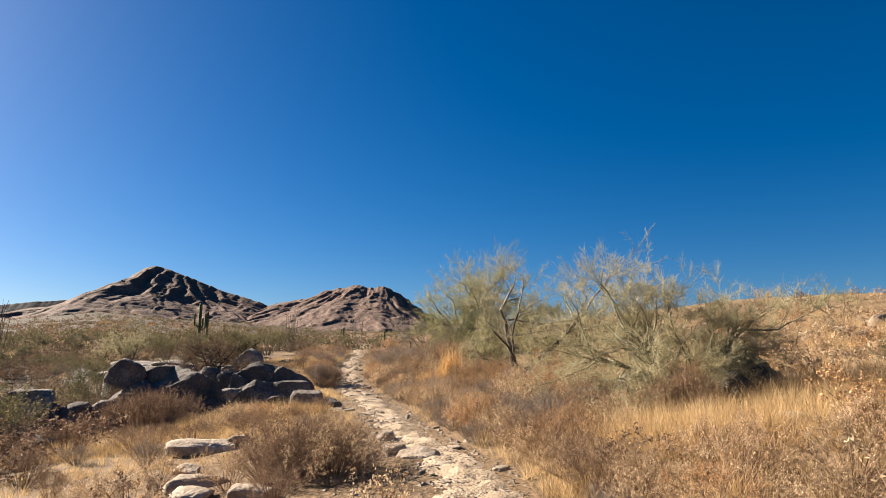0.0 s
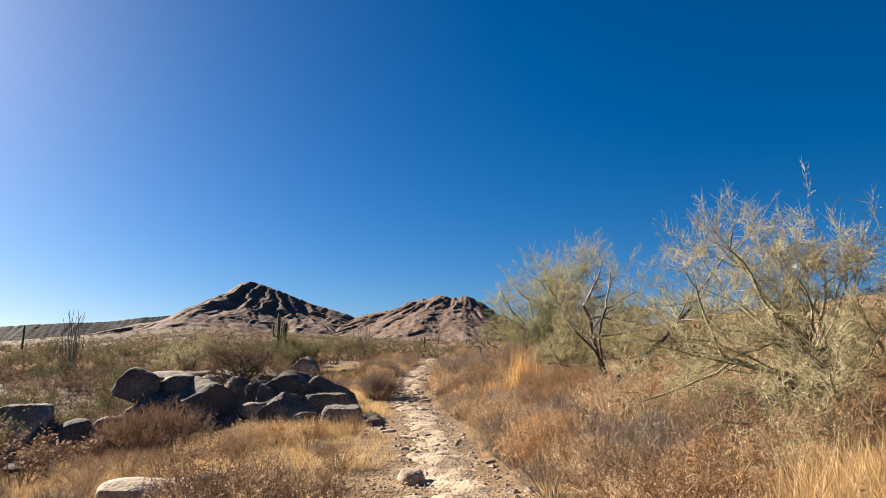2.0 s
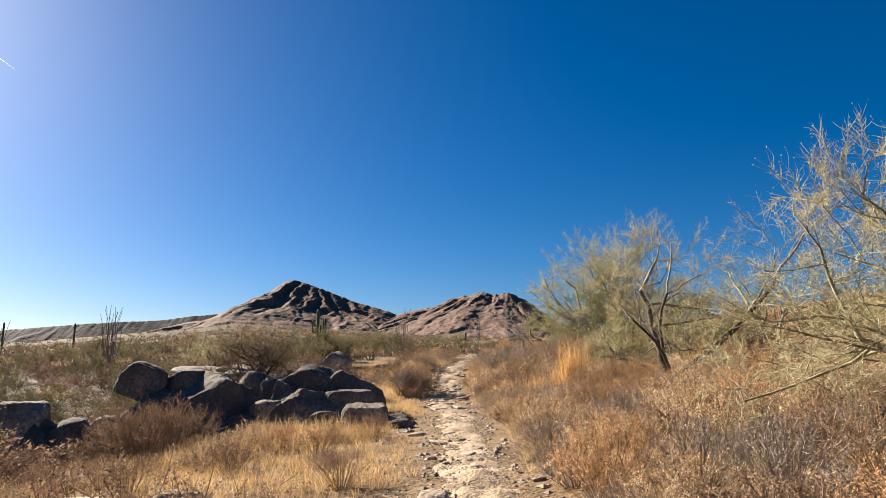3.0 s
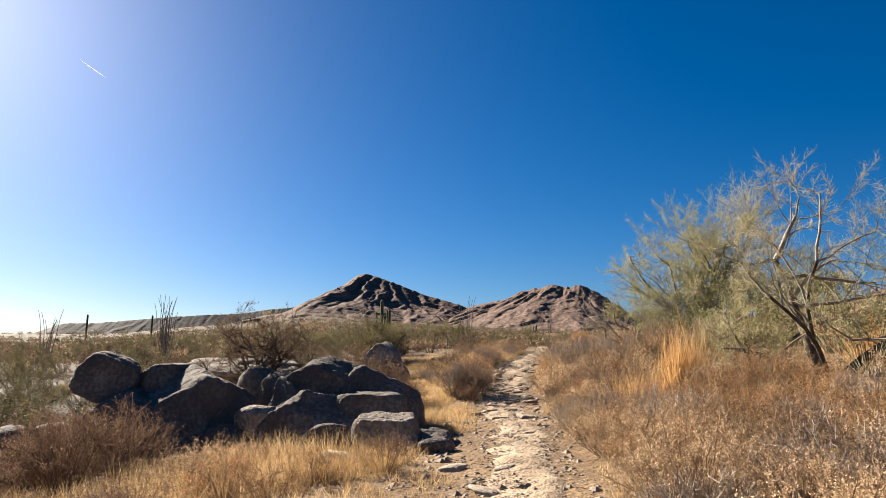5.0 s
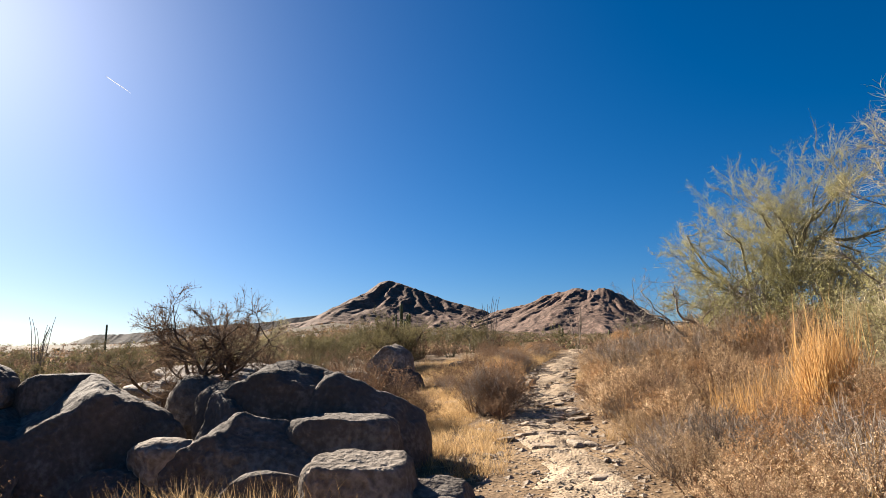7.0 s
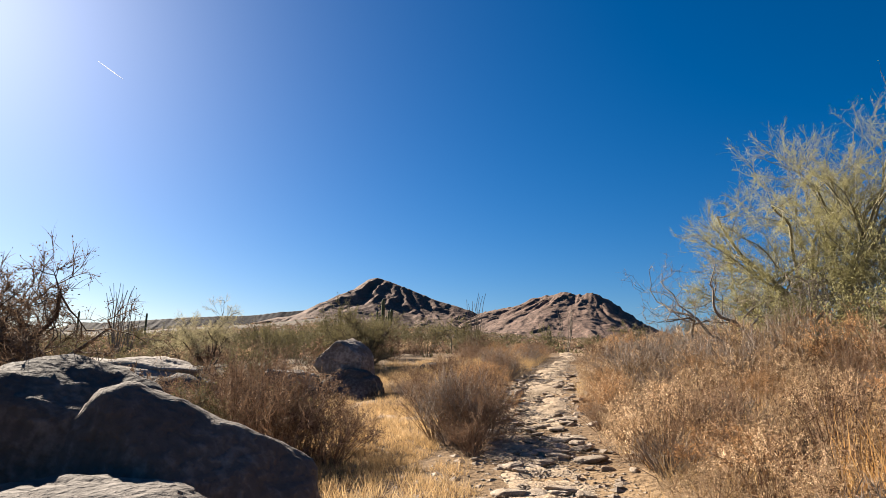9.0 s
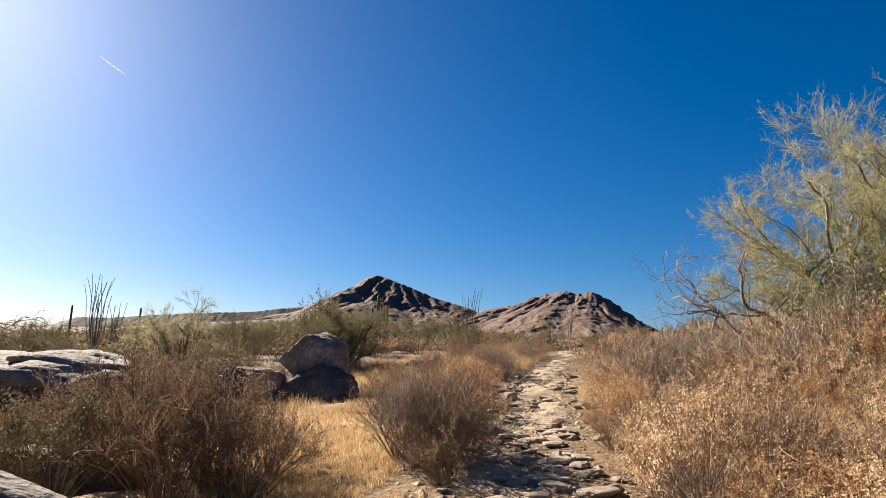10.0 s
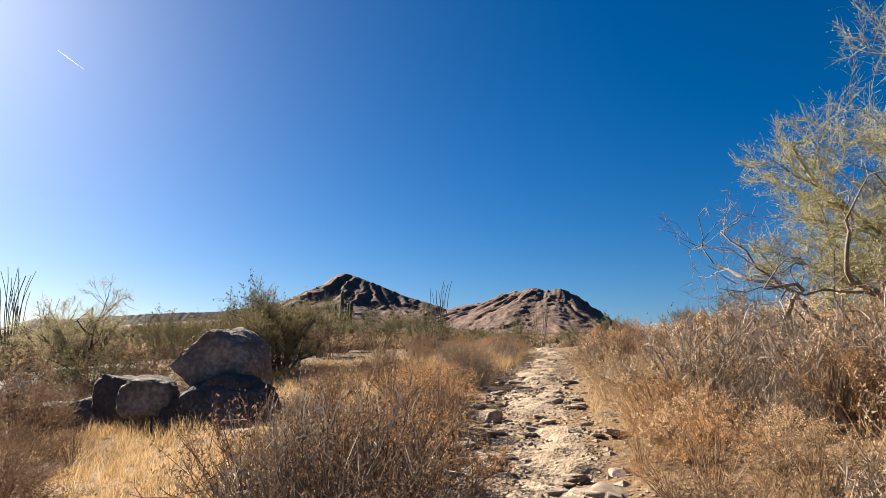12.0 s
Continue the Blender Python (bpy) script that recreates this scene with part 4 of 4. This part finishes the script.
tree("dead_tree", 0.4, 31.6, ((178, 58, 1.8, 0.055), (165, 40, 1.7, 0.05), (120, 25, 1.4, 0.05), (200, 75, 1.7, 0.045), (185, 45, 2.0, 0.05), (190, 66, 1.9, 0.045)), (5, 5, 4), 19, "dead tree with crooked pale branches", 3, bark=BARK, leafy=GREY_TWIG, bend=0.3, lift=0.0, spray_len=0.2, leaf=0.02)
tree("dead_shrub", -7.65, 22.5, ((100, 10, 1.09, 0.06), (180, 40, 1.09, 0.05), (10, 42, 1.09, 0.05), (300, 40, 0.92, 0.05), (60, 50, 1.03, 0.045), (230, 50, 1.03, 0.045), (140, 30, 1.03, 0.045), (340, 25, 1.03, 0.045)), (5, 5, 4), 20,
     "dead dark shrub with dense crooked branches", 7, bark=DARK_BARK, leafy=BROWN_LEAF, bend=0.25, lift=0.05, category="shrub", spray_len=0.16, z=0.72)
for k, (x, y, size) in enumerate(((-24, 62, 1.0), (-14, 58, 0.9), (-31, 70, 1.1), (-40, 62, 1.0), (-10, 72, 0.9), (-19, 80, 1.1), (-46, 75, 1.1), (-27, 88, 1.0), (-55, 64, 1.0), (-3, 66, 0.8), (8, 52, 1.0))):
    made = tree("palo_verde_tree", x, y, ((100, 15, 1.5, 0.07), (200, 45, 1.5, 0.05), (330, 45, 1.4, 0.05)), (4, 4, 3), 30 + k, "distant rounded olive palo verde", 5, leaf=0.10, leafy=GREEN_LEAF)
    made.scale = (size, size, size)


# ---- cacti ----
def ribbed(points, radius, ribs=13):
    """A ribbed column along a line, closed by a dome."""
    points = np.asarray(points, float)
    k = len(points)
    fine = np.linspace(0, k - 1, 26)
    line = np.stack([np.interp(fine, np.arange(k), points[:, c]) for c in range(3)], 1)
    r = radius * np.sqrt(np.clip(1 - np.clip((fine / (k - 1) - 0.93) / 0.07, 0, 1) ** 2, 0.001, 1)) * (0.86 + 0.14 * np.clip(fine / (k - 1) * 3, 0, 1))
    v, f = tubes(line[None], r[None], ribs * 2)
    v = v.reshape(26, ribs * 2, 3)
    v[:, ::2] = line[:, None] + (v[:, ::2] - line[:, None]) * 0.84
    return v.reshape(-1, 3), f


def saguaro(x, y, tall, radius, arms, label):
    root = tagged(new("saguaro_cactus"), label, "cactus", "saguaros on the plain")
    root.location = (x, y, float(height(x, y)) - 0.2)
    part("trunk", mesh_of("trunk", *ribbed([(0, 0, 0), (0, 0, tall * 0.5), (0.03, 0, tall)], radius), CACTUS, True), root)
    for az, at, out, up in arms:
        c, s = math.cos(radians(az)), math.sin(radians(az))
        line = [(c * d, s * d, at + h) for d, h in ((0, 0), (out * 0.6, 0.02), (out * 0.95, 0.18), (out, 0.5), (out, up * 0.6), (out, up))]
        part("arm", mesh_of("arm", *ribbed(line, radius * 0.62, 10), CACTUS, True), root)


saguaro(-32.6, 90.2, 6.4, 0.22, ((10, 2.6, 0.75, 2.4), (190, 3.1, 0.7, 1.8), (70, 2.9, 0.6, 1.4)), "tall green saguaro cactus with upright arms")
saguaro(-31.9, 91.2, 5.2, 0.19, (), "single green saguaro cactus column")
saguaro(-115, 122, 6.4, 0.2, (), "single green saguaro cactus column")
saguaro(-103, 128, 5.6, 0.2, (), "single green saguaro cactus column")
saguaro(-20.5, 150, 3.4, 0.22, ((180, 1.8, 0.6, 1.3),), "green saguaro cactus with one arm")
saguaro(-12.0, 165, 3.4, 0.22, (), "single green saguaro cactus column")


def ocotillo(x, y, tall, wands, seed, label):
    r = np.random.default_rng(seed)
    az, lean = r.uniform(0, 2 * np.pi, wands), r.uniform(0.04, 0.26, wands)
    root = tagged(new("ocotillo"), label, "shrub", "ocotillos on the plain")
    root.location = (x, y, float(height(x, y)) - 0.1)
    f = np.linspace(0, 1, 8)[None, :, None]
    d = np.stack([np.cos(az) * lean, np.sin(az) * lean, np.ones(wands)], 1)[:, None, :]
    long = tall * r.uniform(0.7, 1.0, (wands, 1, 1))
    sway = np.sin(f * 5 + az[:, None, None]) * 0.03 * f * tall
    line = d * f * long + sway * np.array([1.0, 0.7, 0.0])
    for w in range(wands):
        part("wand", mesh_of("wand", *tubes(line[w:w + 1], np.linspace(0.034, 0.014, 8)[None], 5), BARK), root)


ocotillo(-33.8, 50.4, 5.6, 15, 1, "tall bare ocotillo with thin grey wands")
ocotillo(-38, 44, 4.2, 9, 2, "bare ocotillo with thin grey wands")
ocotillo(-13.5, 62, 4.6, 10, 3, "bare ocotillo with thin grey wands")
ocotillo(-8.5, 75, 4.6, 9, 4, "bare ocotillo with thin grey wands")
ocotillo(-42, 60, 4.2, 9, 5, "bare ocotillo with thin grey wands")


# ---- grass ----
def grass(name, patches, seed, material, label, width=0.0048, lean=0.45):
    """Tufts of dry blades. patches: middle x, y, radius x, y, tufts, blade length."""
    r = np.random.default_rng(seed)
    bases, tips = [], []
    for cx, cy, rx, ry, tufts, tall in patches:
        a, q = r.uniform(0, 2 * np.pi, tufts), np.sqrt(r.random(tufts))
        x, y = cx + np.cos(a) * q * rx, cy + np.sin(a) * q * ry
        keep = np.abs(x - line_x(np.clip(y, -40, 118))) > 0.72
        x, y = x[keep], y[keep]
        z = ground_z(x, y)
        each = 15
        x, y, z = np.repeat(x, each), np.repeat(y, each), np.repeat(z, each)
        n = len(x)
        size = np.repeat(r.uniform(0.5, 1.2, n // each), each) * r.uniform(0.6, 1.1, n) * tall
        b = np.stack([x + r.normal(size=n) * 0.035, y + r.normal(size=n) * 0.035, z - 0.02], 1)
        d = np.stack([r.normal(size=n) * lean, r.normal(size=n) * lean, np.ones(n)], 1)
        bases.append(b)
        tips.append(b + d / np.linalg.norm(d, axis=1, keepdims=True) * size[:, None])
    b, t = np.concatenate(bases), np.concatenate(tips)
    ob = new(name, mesh_of(name, *blades(b, t, np.full(len(b), width), r), material))
    return tagged(ob, label, "grass", kind="stuff")


grass("dry_grass", ((-6.25, 20.0, 0.3, 0.3, 24, 0.5), (-6.0, 20.5, 0.3, 0.3, 24, 0.45), (-5.0, 18.9, 1.3, 0.35, 90, 0.5), (-5.0, 16.9, 1.6, 1.3, 330, 0.46), (-4.2, 17.6, 1.3, 0.8, 220, 0.42), (-6.6, 17.0, 1.2, 1.0, 120, 0.4), (3.5, 8.9, 1.2, 1.1, 560, 0.6), (4.6, 8.6, 1.0, 1.2, 320, 0.55), (6.8, 10.4, 1.6, 1.8, 320, 0.6),
                    (1.6, 7.8, 0.6, 1.0, 130, 0.4), (-7.4, 30.2, 1.6, 1.5, 180, 0.2), (-9.0, 28.6, 2.0, 2.0, 110, 0.22), (-6.2, 27.6, 1.3, 1.4, 420, 0.2), (-7.4, 34.5, 1.8, 2.6, 300, 0.4), (-12.5, 17.0, 3.0, 3.0, 420, 0.3), (-9.8, 31.0, 1.6, 1.2, 260, 0.3), (-4.0, 3.0, 5, 4, 500, 0.3), (5.0, 3.0, 4, 4, 400, 0.4), (-13.5, 21.5, 3.0, 2.5, 300, 0.35), (-5.0, 10.8, 2.4, 2.6, 420, 0.18),
                    (-4.8, 14.0, 3.0, 1.8, 600, 0.26), (-8.5, 15.0, 2.5, 2.5, 500, 0.3), (-2.6, 14.5, 1.2, 3, 300, 0.22), (-3.6, 18.2, 0.8, 0.8, 120, 0.3), (-4.2, 23.5, 1.4, 1.5, 420, 0.2), (-5.6, 25.6, 1.1, 1.3, 800, 0.13), (-6.9, 28.4, 2.1, 2.2, 900, 0.15), (-8.8, 37.6, 3.2, 2.8, 900, 0.3), (-6.2, 30.6, 1.4, 1.6, 420, 0.16), (-5.6, 29.2, 1.3, 1.6, 420, 0.22), (-3.9, 21.5, 1.0, 1.2, 160, 0.26), (-6.3, 41, 2.2, 5.0, 420, 0.45), (-5.5, 37.5, 1.0, 3.0, 160, 0.4)), 1, STRAW, "golden dry grass in loose tufts")
grass("bank_grass", ((3.0, 10, 2.4, 5.5, 500, 0.42), (1.6, 18, 2.2, 6, 500, 0.4), (0.0, 27, 2.4, 6, 500, 0.4), (-2.0, 36, 2.0, 6, 250, 0.4), (9, 15, 5, 7, 800, 0.55), (11, 24, 6, 8, 500, 0.55)), 2, STRAW, "thin dry grass between the shrubs of the bank")
grass("orange_grass", ((0.6, 22.87, 0.2, 0.2, 44, 1.5), (0.75, 23.07, 0.25, 0.25, 26, 1.25), (0.10, 23.17, 0.6, 0.5, 40, 0.7), (0.20, 24.07, 0.7, 0.7, 40, 0.7), (4.2, 25.0, 0.4, 0.4, 30, 0.9)), 3, ORANGE_STRAW, "tall orange dry grass", width=0.01, lean=0.14)


# ---- distant scrub ----
def far_scrub(name, count, near_r, far_r, seed, size, quads, material, label):
    """Ragged clumps of leafy flakes over the plain."""
    r = np.random.default_rng(seed)
    a, d = np.radians(r.uniform(-75, 62, count)), near_r * (far_r / near_r) ** r.random(count)
    x, y = np.sin(a) * d, np.cos(a) * d
    keep = np.abs(x - line_x(np.clip(y, -40, 118))) > 2.0
    x, y, d = x[keep], y[keep], d[keep]
    z = height(x, y)
    s = size * r.uniform(0.5, 1.4, len(x))
    off = r.normal(size=(len(x), quads, 3)) * np.array([0.5, 0.5, 0.32])
    off[:, :, 2] = np.abs(off[:, :, 2])
    at = (np.stack([x, y, z], 1)[:, None, :] + off * s[:, None, None]).reshape(-1, 3)
    ob = new(name, mesh_of(name, *crumbs(at, size * 0.22, size * 0.09, r), material))
    return tagged(ob, label, "scrub", kind="stuff")


far_scrub("brown_scrub", 7000, 66, 520, 9, 1.3, 50, BROWN_LEAF, "withered brown scrub scattered over the plain")
far_scrub("green_scrub", 1700, 70, 480, 5, 1.5, 80, GREEN_LEAF, "olive green scrub scattered over the plain")
far_scrub("dry_scrub", 900, 78, 350, 6, 1.1, 60, RUST_LEAF, "dry rusty scrub scattered over the plain")
far_scrub("hill_scrub", 9000, 380, 1000, 7, 2.6, 22, GREEN_LEAF, "dark scrub on the far slopes")

# ---- vapour trail ----
contrail = new("contrail", mesh_of("contrail", *tubes(np.linspace((-3115, 2800, 1764), (-2949, 2840, 1644), 5)[None], np.array([[0.8, 1.8, 2.1, 1.7, 0.6]]), 8), VAPOUR, True))
tagged(contrail, "short white vapour trail high in the sky", "contrail", kind="structure")


# ---- stones on the trail ----
def trail_stones():
    r = np.random.default_rng(55)
    shapes = [rock_mesh("stone", (1, 0.8, 0.36), 300 + k, 2, PALE_ROCK, 7, 0.12) for k in range(8)]
    for k in range(290):
        y = r.uniform(6.5, 44) if k % 2 else r.uniform(22, 34)
        s = np.clip(r.normal() * 0.5, -0.95, 0.95)
        x = float(line_x(y)) + s
        size = 0.025 + (0.07 if y < 22 else 0.10) * r.random() ** 2.4
        ob = new("stone", shapes[int(r.integers(0, 8))])
        ob.parent = trail
        ob.matrix_basis = pose(x, y, float(ground_z(x, y)[0]) + 0.03 - size * 0.2, r.uniform(-12, 12), r.uniform(-12, 12), r.uniform(0, 360)) @ Matrix.Diagonal((size, size, size, 1))
    flags = [rock_mesh("slab", (1, 0.75, 0.2), 330 + k, 3, PALE_ROCK, 10, 0.16, blocky=0.45) for k in range(5)]
    for k in range(130):
        y = r.uniform(23, 36) if k % 5 else r.uniform(8, 24)
        x, size = float(line_x(y)) + r.uniform(-0.8, 0.7), r.uniform(0.05, 0.19)
        ob = new("slab", flags[k % 5])
        ob.parent = trail
        ob.matrix_basis = pose(x, y, float(ground_z(x, y)[0]) + 0.03 - size * 0.07, r.uniform(-9, 9), r.uniform(-9, 9), r.uniform(0, 360)) @ Matrix.Diagonal((size, size, size, 1))
    v = np.array([(1, 0, 0), (-1, 0, 0), (0, 1, 0), (0, -1, 0), (0, 0, 1), (0, 0, -1)], float)
    f = np.array([(0, 2, 4), (2, 1, 4), (1, 3, 4), (3, 0, 4), (2, 0, 5), (1, 2, 5), (3, 1, 5), (0, 3, 5)])
    n = 16000
    y = r.uniform(5, 48, n)
    s = np.clip(r.normal(size=n) * 0.62, -1.4, 1.3)
    x = line_x(y) + s
    size = 0.006 + 0.03 * r.random(n) ** 3
    z = ground_z(x, y) + np.where(np.abs(s) < 0.6, 0.035, 0.005)
    jag = v[None] * (0.7 + 0.6 * r.random((n, len(v), 1))) * np.array([1, 0.85, 0.34])
    verts = (jag * size[:, None, None] + np.stack([x, y, z], 1)[:, None, :]).reshape(-1, 3)
    faces = (f[None] + (np.arange(n) * len(v))[:, None, None]).reshape(-1, 3)
    count = 2200
    ry = np.concatenate([r.uniform(16.5, 25, 500), r.uniform(7, 34, 400), r.uniform(8, 38, 1300)])
    rs = -0.85 - np.abs(r.normal(size=count)) * 0.9
    rs[900:] = r.uniform(-0.8, 0.75, 1300)
    rx = line_x(ry) + rs
    big = 0.018 + 0.075 * r.random(count) ** 3
    lump = v[None] * (0.7 + 0.6 * r.random((count, len(v), 1))) * np.array([1, 0.9, 0.42])
    rv = (lump * big[:, None, None] + np.stack([rx, ry, ground_z(rx, ry)], 1)[:, None, :]).reshape(-1, 3)
    rubble = new("rubble", mesh_of("rubble", rv, (f[None] + (np.arange(count) * len(v))[:, None, None]).reshape(-1, 3), PALE_ROCK))
    tagged(rubble, "broken pale stones beside the trail", "rubble", kind="stuff")
    gravel = new("gravel", mesh_of("gravel", verts, faces, PALE_ROCK))
    tagged(gravel, "loose pale gravel over the trail", "gravel", kind="stuff")


trail_stones()
